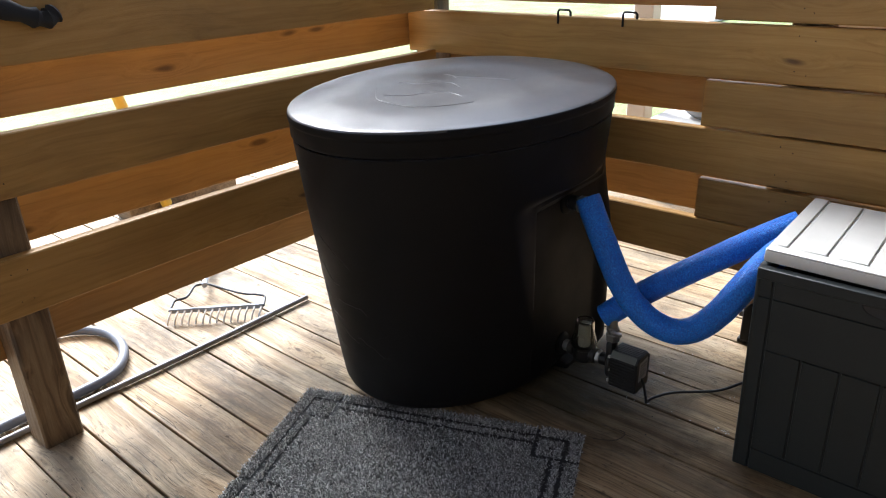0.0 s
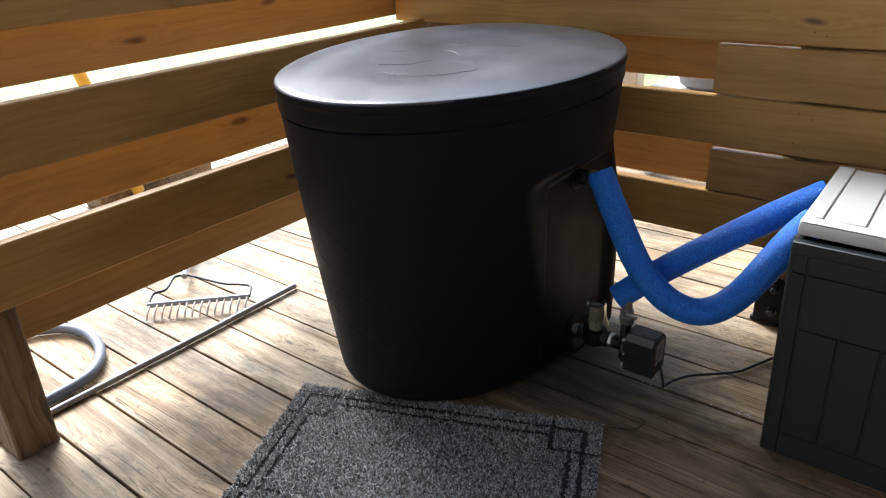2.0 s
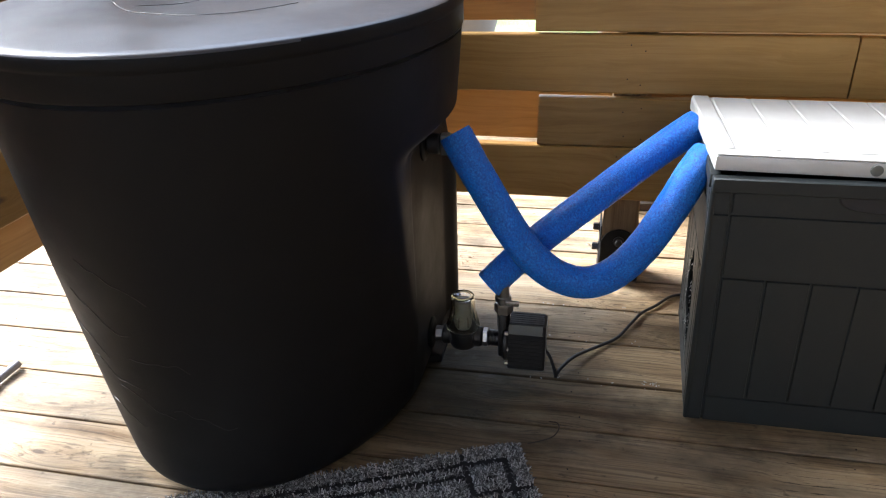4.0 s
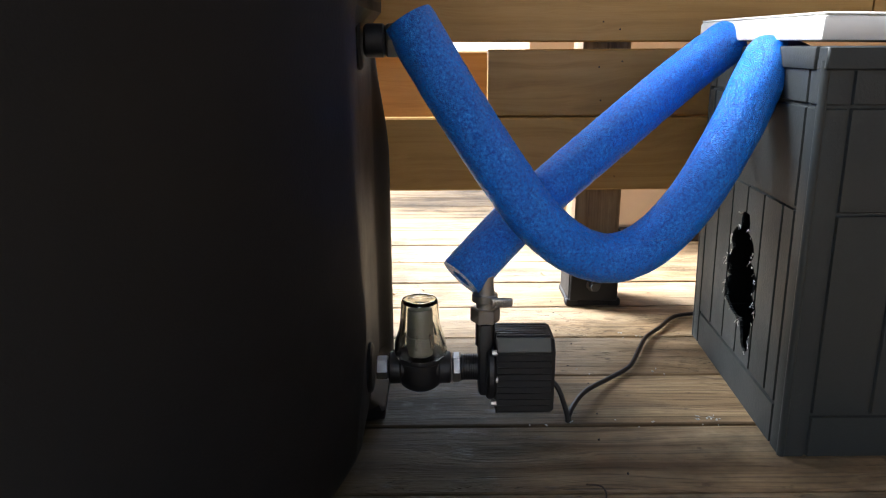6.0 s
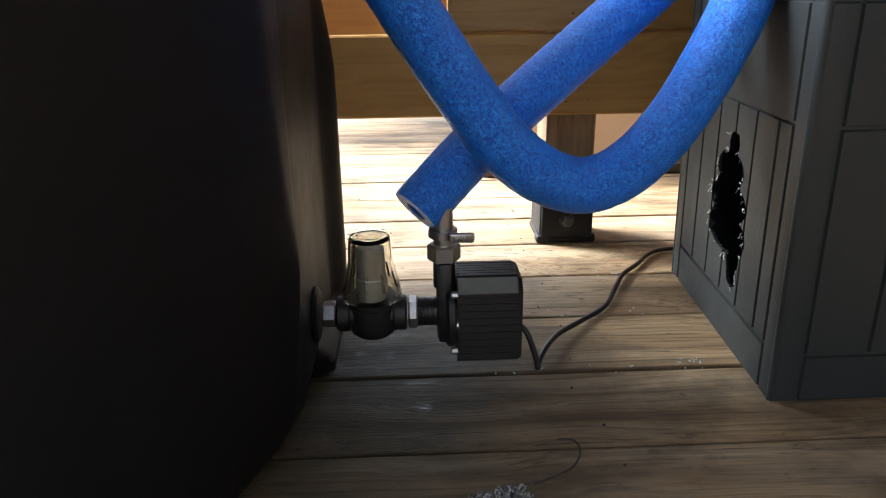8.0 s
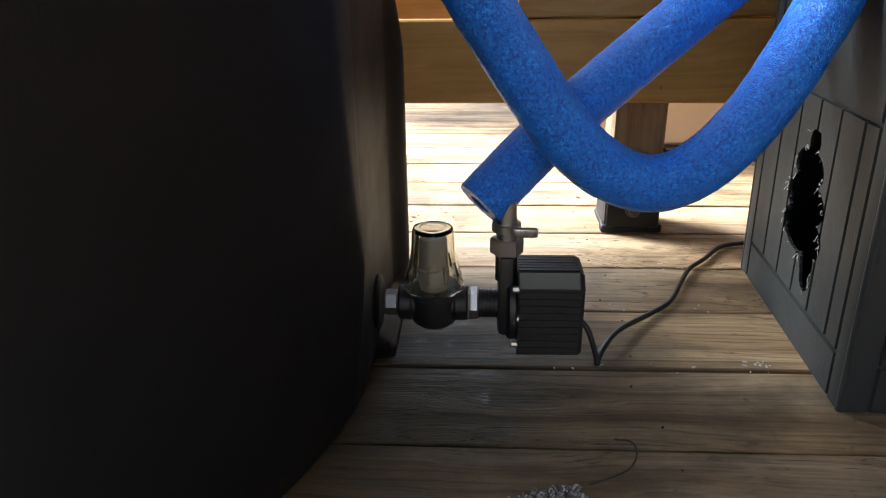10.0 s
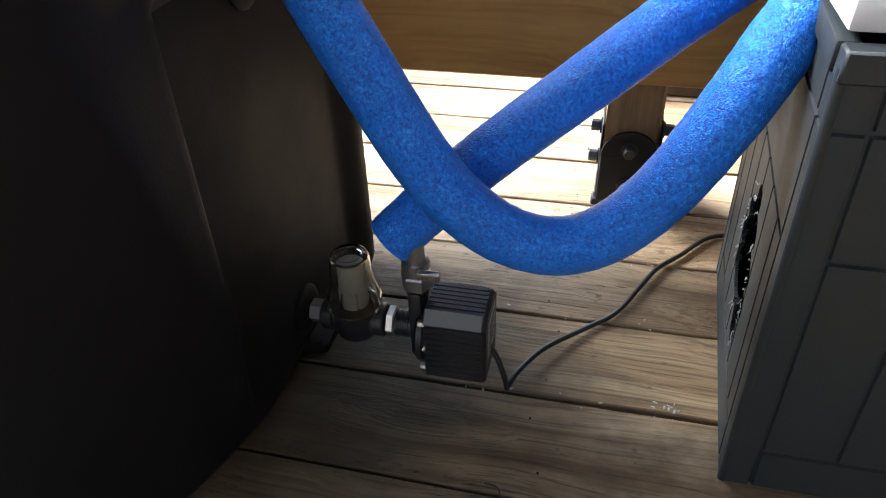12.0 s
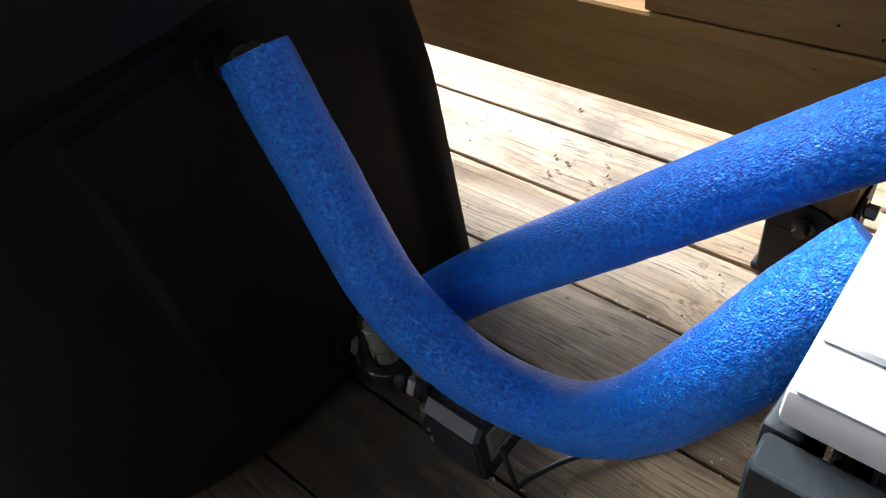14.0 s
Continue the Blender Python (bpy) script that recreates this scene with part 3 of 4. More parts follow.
def build_tub():
    t = thing("plunge_tub", Matrix.Translation(TUB), "black oval plastic plunge tub with a flat lid", "tub")
    bm = bmesh.new()
    N = 360
    zs = [0.0, 0.002, 0.006, 0.012, 0.02, 0.03, 0.042, 0.055] + [0.055 + 0.647 * i / 60 for i in range(1, 61)]
    rings = [[bm.verts.new(tub_surface(2 * math.pi * k / N, z)) for k in range(N)] for z in zs]
    for a, b in zip(rings, rings[1:]):
        for k in range(N):
            bm.faces.new((a[k], a[(k + 1) % N], b[(k + 1) % N], b[k]))
    bm.faces.new(rings[0][::-1])
    part("body", bm, M_TUB, t, smooth=35)
    bm = bmesh.new()
    prof = [(0.95, 0.698), (0.988, 0.698), (0.992, 0.7), (0.992, 0.703), (0.968, 0.705), (0.968, 0.7085), (1.001, 0.7095), (1.004, 0.712), (1.003, 0.742), (1.004, 0.744), (1.009, 0.746), (1.011, 0.75), (1.011, 0.757), (1.009, 0.7615), (1.004, 0.7645), (0.996, 0.766), (0.96, 0.767),
            (0.8, 0.771), (0.6, 0.774), (0.58, 0.7725), (0.3, 0.7735), (0.02, 0.7735)]
    rings = [[bm.verts.new(tub_point(2 * math.pi * k / N, s, z)) for k in range(N)] for s, z in prof]
    for a, b in zip(rings, rings[1:]):
        for k in range(N):
            bm.faces.new((a[k], a[(k + 1) % N], b[(k + 1) % N], b[k]))
    bm.faces.new(rings[-1])
    bm.faces.new(rings[0][::-1])
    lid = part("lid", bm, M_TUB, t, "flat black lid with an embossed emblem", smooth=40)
    lid.data.materials.append(M_LID_LIT)
    # upward faces take the lit copy, the rim keeps the darker tub plastic
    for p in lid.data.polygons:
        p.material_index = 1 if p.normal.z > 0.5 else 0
    # embossed mountain lines on the lid, coloured paler for their highlights
    for pts in ([(-0.133, -0.142), (-0.086, -0.194), (-0.04, -0.227), (0.035, -0.234), (0.087, -0.209), (0.119, -0.167), (0.145, -0.115)], [(-0.091, 0.071), (-0.075, 0.074), (-0.043, 0.056)],
                [(-0.03, -0.001), (-0.013, 0.003), (0.024, -0.017)], [(0.043, -0.076), (0.066, -0.081), (0.089, -0.09)], [(-0.05, 0.067), (0.038, 0.103), (0.098, 0.122)],
                [(-0.128, -0.067), (-0.067, -0.037), (-0.048, -0.004)], [(-0.07, -0.185), (-0.017, -0.154), (0.004, -0.1), (0.037, -0.072)]):
        bm = bmesh.new()
        q = [TUB + Vector((x * 1.0, y * 1.0, 0.7735 - 0.029 * (TUB.x + x + 0.76) + 0.026 * (TUB.y + y))) for x, y in pts]
        tube(bm, spline(q, 26), 0.0005, 5)
        part("emblem_line", bm, M_EMBLEM_GLINT, lid)
    # wavy relief lines on the front of the tub, their sheen put into the colour
    for a0, z0, wig in ((-1.95, 0.22, 1), (-1.9, 0.3, 2), (-2.05, 0.38, 3), (-1.85, 0.44, 4), (-1.6, 0.33, 5), (-1.75, 0.26, 6), (-1.7, 0.5, 7), (-1.45, 0.24, 8)):
        rnd = random.Random(wig)
        pts = []
        z = z0
        for i in range(7):
            z += rnd.uniform(-0.016, 0.002)
            p = tub_surface(a0 + 0.05 * i, z)
            out = (p - Vector((TUB.x, TUB.y, z))).normalized()
            pts.append(p + out * 0.0004)
        bm = bmesh.new()
        tube(bm, spline(pts, 30), 0.0005, 5)
        part("relief_line", bm, M_RELIEF_SHEEN, t)
    # bulkhead flanges
    for y, z in ((0.014, 0.49), (0.016, 0.077)):
        bm = bmesh.new()
        lathe(bm, [(0.033, 0), (0.033, 0.004), (0.03, 0.0065), (0.022, 0.0065)], along((-0.5075, y, z), (-0.4, y, z)), 28)
        part("flange", bm, M_TUB, t)


build_tub()


# ---- plumbing ----
def hexnut(parent, a, b, r, label="steel hex nut"):
    bm = bmesh.new()
    rod(bm, a, b, r, 6, 0.002)
    return part("nut", bm, M_STEEL, parent, label, smooth=25)


def build_filter():
    t = thing("water_filter", pose(-0.439, 0.018, 0), "clear inline water filter with black base and steel nuts", "filter")
    x, y, z = -0.439, 0.018, 0.077
    bm = bmesh.new()
    lathe(bm, [(0.012, 0.048), (0.02, 0.05), (0.026, 0.055), (0.0285, 0.063), (0.0285, 0.088), (0.031, 0.09), (0.031, 0.0965), (0.024, 0.0965)], pose(x, y, 0), 32)
    rod(bm, (-0.475, 0.016, z), (-0.403, 0.016, z), 0.0175, 22, 0.002)
    rod(bm, (-0.48, 0.016, z), (-0.464, 0.016, z), 0.021, 22, 0.002)
    rod(bm, (-0.415, 0.016, z), (-0.399, 0.016, z), 0.021, 22, 0.002)
    part("base", bm, M_PUMP, t)
    bm = bmesh.new()
    outer = [(0.0315, 0.097), (0.0338, 0.098), (0.0338, 0.11), (0.0328, 0.112), (0.0322, 0.1145), (0.0293, 0.1235), (0.0272, 0.133), (0.0258, 0.142), (0.024, 0.168), (0.0225, 0.1715), (0.0205, 0.1725),
             (0.0155, 0.1725), (0.0148, 0.17), (0.0004, 0.1695)]
    inner = [(0.0004, 0.167), (0.0205, 0.167), (0.0215, 0.165), (0.0235, 0.141), (0.0248, 0.132), (0.0268, 0.1225), (0.0295, 0.113), (0.0305, 0.097), (0.0315, 0.097)]
    lathe(bm, outer + inner, pose(x, y, 0), 40, False)
    bmesh.ops.remove_doubles(bm, verts=bm.verts, dist=0.00002)
    bmesh.ops.recalc_face_normals(bm, faces=bm.faces)
    bowl = part("bowl", bm, M_CLEAR, t, "clear plastic filter bowl", smooth=50)
    # upright ribs on the flare and lugs on the screw ring
    for k in range(10):
        a = 2 * math.pi * (k + 0.3) / 10
        bm = bmesh.new()
        turn = pose(x, y, 0, 0, 0, math.degrees(a))
        q = [turn @ Vector(c) for c in ((0.0275, -0.0012, 0.1335), (0.0275, 0.0012, 0.1335), (0.0335, 0.0014, 0.1135), (0.0335, -0.0014, 0.1135), (0.026, -0.0012, 0.1325), (0.026, 0.0012, 0.1325), (0.031, 0.0014, 0.1125), (0.031, -0.0014, 0.1125))]
        vs = [bm.verts.new(c) for c in q]
        for f in ((0, 1, 2, 3), (4, 7, 6, 5), (0, 4, 5, 1), (3, 2, 6, 7), (0, 3, 7, 4), (1, 5, 6, 2)):
            bm.faces.new([vs[i] for i in f])
        part("rib", bm, M_CLEAR, bowl)
    for k in range(12):
        bm = bmesh.new()
        block(bm, (0.0336, -0.003, 0.0972), (0.0356, 0.003, 0.103), 0.0006)
        bmesh.ops.transform(bm, matrix=pose(x, y, 0, 0, 0, 30 * k + 9), verts=bm.verts)
        part("lug", bm, M_CLEAR, bowl)
    bm = bmesh.new()
    lathe(bm, [(0.017, 0.0966), (0.017, 0.104), (0.0185, 0.104), (0.0185, 0.122), (0.017, 0.1235), (0.016, 0.158), (0.0145, 0.16), (0.008, 0.16)], pose(x, y, 0), 24)
    part("strainer", bm, M_STRAINER, t, "pale grey mesh strainer")
    hexnut(t, (-0.497, 0.016, z), (-0.481, 0.016, z), 0.0155)
    hexnut(t, (-0.3975, 0.016, z), (-0.386, 0.016, z), 0.0195)


build_filter()


def build_pump():
    t = thing("water_pump", pose(-0.305, 0.01, 0), "small black finned water pump with a grey stripe", "pump")
    x0, x1, y0, y1, z0, z1 = -0.342, -0.268, -0.022, 0.052, 0.028, 0.128
    bm = bmesh.new()
    c = 0.012
    # eight-sided housing along x
    e = 0.004
    prof = [(y0 + e, z0), (y1 - e, z0), (y1, z0 + e), (y1, z1 - c), (y1 - c, z1), (y0 + c, z1), (y0, z1 - c), (y0, z0 + e)]
    rings = []
    for x, k in ((x0, 1.0), (x1 - 0.004, 1.0), (x1, 0.955)):
        cy, cz = (y0 + y1) / 2, (z0 + z1) / 2
        rings.append([bm.verts.new((x, cy + (y - cy) * k, cz + (z - cz) * k)) for y, z in prof])
    for a, b in zip(rings, rings[1:]):
        for k in range(8):
            bm.faces.new((a[k], a[(k + 1) % 8], b[(k + 1) % 8], b[k]))
    bm.faces.new(rings[0][::-1])
    bm.faces.new(rings[-1])
    bmesh.ops.recalc_face_normals(bm, faces=bm.faces)
    body = part("housing", bm, M_PUMP, t, smooth=20)
    for k in range(9):
        bm = bmesh.new()
        z = z0 + 0.0085 + 0.0088 * k
        block(bm, (x0 + 0.001, y0 - 0.0016, z - 0.0038), (x1 - 0.005, y0 + 0.002, z + 0.0038), 0.0005)
        part("fin", bm, M_PUMP, body)
    for k in range(6):
        bm = bmesh.new()
        y = y0 + 0.021 + 0.0075 * k
        block(bm, (x0 + 0.001, y - 0.0032, z1 - 0.001), (x1 - 0.005, y + 0.0032, z1 + 0.0014), 0.0005)
        part("fin", bm, M_PUMP, body)
    bm = bmesh.new()
    a, b = Vector((0, y0 - 0.0012, z1 - c - 0.001)), Vector((0, y0 + c - 0.001, z1 + 0.0012))
    v = [bm.verts.new(p) for p in ((x0 + 0.001, a.y, a.z), (x1 - 0.006, a.y, a.z), (x1 - 0.006, b.y, b.z), (x0 + 0.001, b.y, b.z))]
    v2 = [bm.verts.new((q.co.x, q.co.y + 0.003, q.co.z - 0.003)) for q in v]
    bm.faces.new(v)
    for i in range(4):
        bm.faces.new((v[i], v2[i], v2[(i + 1) % 4], v[(i + 1) % 4]))
    part("stripe", bm, M_STRIPE, body, "plain grey stripe")
    bm = bmesh.new()
    block(bm, (x1 - 0.001, y0 + 0.014, z0 + 0.03), (x1 + 0.0008, y1 - 0.014, z1 - 0.014), 0.0003)
    lab = part("label_plate", bm, M_LABEL, body, "grey label with unreadable print")
    for k in range(5):
        bm = bmesh.new()
        z = z1 - 0.024 - 0.008 * k
        block(bm, (x1 + 0.0006, y0 + 0.02, z - 0.0015), (x1 + 0.0014, y1 - 0.02 - 0.006 * (k % 3), z + 0.0015))
        part("print_bar", bm, M_STRIPE, lab)
    # wet-end cover, inlet and outlet
    bm = bmesh.new()
    rod(bm, (-0.354, 0.012, 0.077), (-0.342, 0.012, 0.077), 0.04, 28, 0.003)
    block(bm, (-0.364, -0.008, 0.045), (-0.346, 0.03, 0.145), 0.006, 2)
    part("cover", bm, M_PUMP, t)
    for y, z in ((-0.018, 0.112), (-0.018, 0.042), (0.044, 0.112), (0.044, 0.042), (-0.022, 0.077)):
        bm = bmesh.new()
        rod(bm, (-0.349, y, z), (-0.34, y, z), 0.0045, 8, 0.001)
        part("screw", bm, M_STEEL, t)
    bm = bmesh.new()
    ridges = [(r, 0.0015 * k + q) for k in range(1, 14) for r, q in (((0.0165, 0.0), (0.0174, 0.0004), (0.0174, 0.0011)) if k % 2 else ((0.0165, 0.0),))]
    lathe(bm, [(0.0155, 0.0), (0.0165, 0.001)] + ridges + [(0.0165, 0.032)], along((-0.386, 0.016, 0.077), (-0.354, 0.016, 0.077)), 20)
    part("inlet", bm, M_PUMP, t)
    bm = bmesh.new()
    rod(bm, (-0.355, 0.012, 0.11), (-0.355, 0.012, 0.148), 0.0125, 18, 0.001)
    part("outlet", bm, M_PUMP, t)
    hexnut(t, (-0.355, 0.012, 0.143), (-0.355, 0.012, 0.163), 0.019)
    bm = bmesh.new()
    rod(bm, (-0.355, 0.012, 0.163), (-0.357, 0.012, 0.205), 0.012, 18)
    part("hose_tail", bm, M_STEEL, t)
    bm = bmesh.new()
    lathe(bm, [(0.0155, 0), (0.0165, 0.001), (0.0165, 0.009), (0.0155, 0.01)], pose(-0.356, 0.012, 0.171), 28)
    block(bm, (-0.35, -0.012, 0.1705), (-0.322, -0.003, 0.1815), 0.003, 2)
    for k in range(9):
        block(bm, (-0.3485 + 0.0028 * k, -0.0135, 0.172), (-0.347 + 0.0028 * k, -0.0115, 0.18), 0.0003)
    part("hose_clamp", bm, M_STEEL, t, "steel worm-drive hose clamp")


build_pump()


def build_top_fitting():
    t = thing("hose_fitting", pose(-0.48, 0.014, 0.49), "black tap fitting with a clear nut and clamp", "fitting")
    bm = bmesh.new()
    rod(bm, (-0.499, 0.014, 0.49), (-0.474, 0.014, 0.49), 0.019, 24, 0.003)
    part("body", bm, M_PUMP, t)
    hexnut(t, (-0.474, 0.014, 0.49), (-0.456, 0.016, 0.49), 0.0215)
    bm = bmesh.new()
    tube(bm, spline([(-0.456, 0.016, 0.49), (-0.44, 0.02, 0.488), (-0.432, 0.022, 0.478), (-0.424, 0.016, 0.46)], 12), 0.012, 14)
    part("hose_tail", bm, M_STEEL, t)


build_top_fitting()


def noodle(name, pts, label, facing, open_end):
    """A hollow foam noodle with a lengthwise slit towards facing, spread open at one end."""
    path = spline(pts, 130)
    bm = bmesh.new()
    n, R, r = 30, 0.031, 0.0135
    facing = Vector(facing)
    rings = []
    rnd = random.Random(4)
    for i, p in enumerate(path):
        d = (path[min(i + 1, len(path) - 1)] - path[max(i - 1, 0)]).normalized()
        x = (facing - d * facing.dot(d)).normalized()
        y = d.cross(x)
        left = (len(path) - 1 - i) if open_end else 99
        gap = 0.012 + 0.6 * max(0.0, 1 - left / 9) ** 1.5
        rr = R * (1 + rnd.uniform(-0.008, 0.008))
        end = min(i, len(path) - 1 - i)
        rr *= (0.955, 0.985, 0.995)[min(end, 2)]
        loop = []
        for k in range(n):
            a = gap / 2 + (2 * math.pi - gap) * k / (n - 1)
            loop.append(bm.verts.new(p + (x * math.cos(a) + y * math.sin(a)) * rr))
        for k in reversed(range(n)):
            a = gap / 2 + (2 * math.pi - gap) * k / (n - 1)
            loop.append(bm.verts.new(p + (x * math.cos(a) + y * math.sin(a)) * r))
        rings.append(loop)
    m = 2 * n
    for a, b in zip(rings, rings[1:]):
        for k in range(m):
            bm.faces.new((a[k], a[(k + 1) % m], b[(k + 1) % m], b[k]))
    for ring in (rings[0], rings[-1]):
        for k in range(n - 1):
            bm.faces.new((ring[k], ring[k + 1], ring[m - 2 - k], ring[m - 1 - k]))
    bmesh.ops.recalc_face_normals(bm, faces=bm.faces)
    ob = part(name, bm, M_FOAM, smooth=60)
    return tagged(ob, label, "pool noodle", "noodles over the hoses")


noodle("pool_noodle", [(-0.448, 0.01, 0.513), (-0.419, 0.001, 0.464), (-0.391, -0.006, 0.419), (-0.362, -0.015, 0.375), (-0.331, -0.022, 0.33), (-0.297, -0.019, 0.285), (-0.252, -0.011, 0.247), (-0.2, 0.001, 0.23),
                       (-0.15, 0.004, 0.251), (-0.102, 0.006, 0.307), (-0.058, 0.016, 0.386), (-0.026, 0.04, 0.442), (-0.001, 0.065, 0.473)], "blue foam pool noodle sagging in a U over a hose", (0.6, -0.25, 0.6), True)
noodle("pool_noodle", [(-0.386, 0.016, 0.2), (-0.332, 0.045, 0.25), (-0.28, 0.07, 0.294), (-0.18, 0.105, 0.372), (-0.085, 0.15, 0.44), (-0.006, 0.19, 0.49)], "straight blue foam pool noodle sloping up to the box", (-0.2, 0.6, -0.7), False)
bm = bmesh.new()
tube(bm, spline([(-0.05, 0.022, 0.425), (-0.012, 0.055, 0.47), (0.02, 0.075, 0.481), (0.06, 0.09, 0.47)], 14), 0.011, 12)
tagged(part("clear_hose", bm, M_HOSE_CLEAR), "translucent violet hose entering the storage box", "hose")


# ---- storage box ----
BX0, BX1, BY0, BY1, BH = 0.0, 0.56, -0.08, 0.30, 0.468
SLANT = 0.07
DRAFT = 0.026


def build_box():
    t = thing("storage_box", pose(0.28, 0.12, 0), "dark grey resin deck box with a white lid", "storage box")
    wall = 0.012
    DEPTH = 0.0035
    discs = ((0.097, 0.25, 0.016, 0.018), (0.102, 0.218, 0.043, 0.024), (0.1, 0.179, 0.058, 0.029), (0.096, 0.14, 0.062, 0.029), (0.066, 0.112, 0.02, 0.024), (0.063, 0.09, 0.016, 0.014))

    def in_hole(y, z):
        wob = 0.0009 * noise.noise(Vector((y * 260, z * 260, 1.7)))
        return any(((y - a) / (r + wob)) ** 2 + ((z - b) / (h + wob)) ** 2 < 1 for a, b, r, h in discs)

    def skin(name, place, L, cols, hole=False, label=""):
        """One moulded face: a sheet with pressed grooves; place maps (along, up, out) to the world."""
        H = BH
        vert = [(0.032, 0.0, H), (L - 0.032, 0.0, H)] + [(x, 0.055, 0.303) for x in cols]
        horiz = [(0.42, 0.0, L), (0.303, 0.032, L - 0.032), (0.055, 0.032, L - 0.032)]
        xs = {0.0, 0.004, L - 0.004, L}
        zs = {0.0, H}
        for x, _, _ in vert:
            xs |= {x - 0.003, x - 0.0016, x + 0.0016, x + 0.003}
        for z, _, _ in horiz:
            zs |= {z - 0.003, z - 0.0016, z + 0.0016, z + 0.003}
        if hole:
            xs |= {0.1255 + 0.001 * k for k in range(0, 150)}
            zs |= {0.0655 + 0.001 * k for k in range(0, 200)}
        xs, zs = sorted(xs), sorted(zs)
        xs = [x for i, x in enumerate(xs) if i == 0 or x - xs[i - 1] > 0.0004]
        zs = [z for i, z in enumerate(zs) if i == 0 or z - zs[i - 1] > 0.0004]

        def out(x, z):
            for g, a, b in vert:
                if abs(x - g) < 0.002 and a - 0.002 <= z <= b + 0.002:
                    return -DEPTH
            for g, a, b in horiz:
                if abs(z - g) < 0.002 and a - 0.002 <= x <= b + 0.002:
                    return -DEPTH
            return -0.002 if x < 0.001 or x > L - 0.001 else 0.0

        bm = bmesh.new()
        grid = [[bm.verts.new(place(x, z, out(x, z))) for z in zs] for x in xs]
        cut = set()
        for i in range(len(xs) - 1):
            for k in range(len(zs) - 1):
                cx, cz = (xs[i] + xs[i + 1]) / 2, (zs[k] + zs[k + 1]) / 2
                if hole and in_hole(BY1 - cx, cz):
                    cut.add((i, k))
                    continue
                bm.faces.new((grid[i][k], grid[i + 1][k], grid[i + 1][k + 1], grid[i][k + 1]))
        # thickness: the outer border and the edge of the hole turn inwards
        inner = {}
        for e in [e for e in bm.edges if len(e.link_faces) == 1]:
            q = []
            for v in e.verts:
                if v not in inner:
                    inner[v] = bm.verts.new(v.co + (place(0, 0, -0.004) - place(0, 0, 0)))
                q.append(inner[v])
            bm.faces.new((e.verts[0], e.verts[1], q[1], q[0]))
        for v in [v for v in bm.verts if not v.link_faces]:
            bm.verts.remove(v)
        bmesh.ops.recalc_face_normals(bm, faces=bm.faces)
        return part(name, bm, M_BOX, t, label, smooth=30)

    L, D = BX1 - BX0, BY1 - BY0
    fcols = [0.032 + 0.0705 * k for k in range(1, 7)]
    skin("front_panel", lambda a, u, o: Vector((BX0 + a - DRAFT * u * (1 - a / L), BY0 - o, u)), L, fcols)
    skin("back_panel", lambda a, u, o: Vector((BX1 - a * (1 - (SLANT * D - DRAFT * u) / L), BY1 + o, u)), L, fcols)
    scols = [0.032 + 0.0568 * k for k in range(1, 6)]
    left = skin("side_panel", lambda a, u, o: Vector((BX0 - o + SLANT * (D - a) - DRAFT * u, BY1 - a, u)), D, scols, True, "grey side panel with a ragged hole cut through")
    skin("side_panel", lambda a, u, o: Vector((BX1 + o, BY0 + a, u)), D, scols)
    for x, y, lean in ((BX0, BY0, DRAFT), (BX0 + SLANT * D, BY1, DRAFT), (BX1, BY0, 0.0), (BX1, BY1, 0.0)):
        bm = bmesh.new()
        inx, iny = (0.0035 if x < 0.2 else -0.0035), (0.0035 if y < 0.1 else -0.0035)
        rod(bm, (x + inx, y + iny, 0.0005), (x + inx - lean * BH, y + iny, BH), 0.0048, 14)
        part("corner_bead", bm, M_BOX, t)
    rnd = random.Random(5)
    bm = bmesh.new()
    for y, z, r, h in discs:
        for k in range(int(380 * r)):
            a = rnd.uniform(0, 6.28)
            p = Vector((0, y + r * math.cos(a), z + h * math.sin(a)))
            p.x = SLANT * (p.y - BY0) - DRAFT * p.z - 0.0015
            if in_hole(p.y + 0.004 * math.cos(a), p.z + 0.004 * math.sin(a)):
                continue
            pts = [p]
            for _ in range(3):
                pts.append(pts[-1] + Vector((rnd.uniform(-0.0014, 0.0008), rnd.uniform(-0.0025, 0.0025), rnd.uniform(-0.004, 0.0025))))
            tube(bm, pts, rnd.uniform(0.0003, 0.0007), 4)
    tagged(part("burr", bm, M_CHIP, left, "pale torn plastic burrs round the hole"), "pale torn plastic burrs round the hole", kind="stuff")
    # inner rim
    bm = bmesh.new()
    block(bm, (BX0 + wall + SLANT * D, BY0 + wall, 0.012), (BX1 - wall, BY1 - wall, 0.016))
    part("bottom", bm, M_BOX_SHADE, t)
    bm = bmesh.new()
    for lo, hi in (((BX0 - 0.012, BY0 - 0.0045, BH - 0.01), (BX1 + 0.003, BY0 + 0.016, BH + 0.0145)), ((BX0 + 0.004 + SLANT * D, BY1 - 0.018, BH - 0.002), (BX1 - 0.004, BY1 - 0.004, BH + 0.006)),
                   ((BX0 + 0.004 + SLANT * D, BY0 + 0.018, BH - 0.002), (BX0 + 0.018 + SLANT * D, BY1 - 0.018, BH + 0.006)), ((BX1 - 0.018, BY0 + 0.018, BH - 0.002), (BX1 - 0.004, BY1 - 0.018, BH + 0.006))):
        block(bm, lo, hi, 0.002)
    part("rim", bm, M_BOX, t)
    bm = bmesh.new()
    block(bm, (-0.004, 0.017, BH - 0.01), (0.014, D + 0.003, BH + 0.0145), 0.003, 2)
    for v in bm.verts:
        v.co.x += SLANT * v.co.y - DRAFT * BH
        v.co.y += BY0
    part("side_rim", bm, M_BOX, t)
    # finger recess laid on the panel, its shade put into the colour
    bm = bmesh.new()
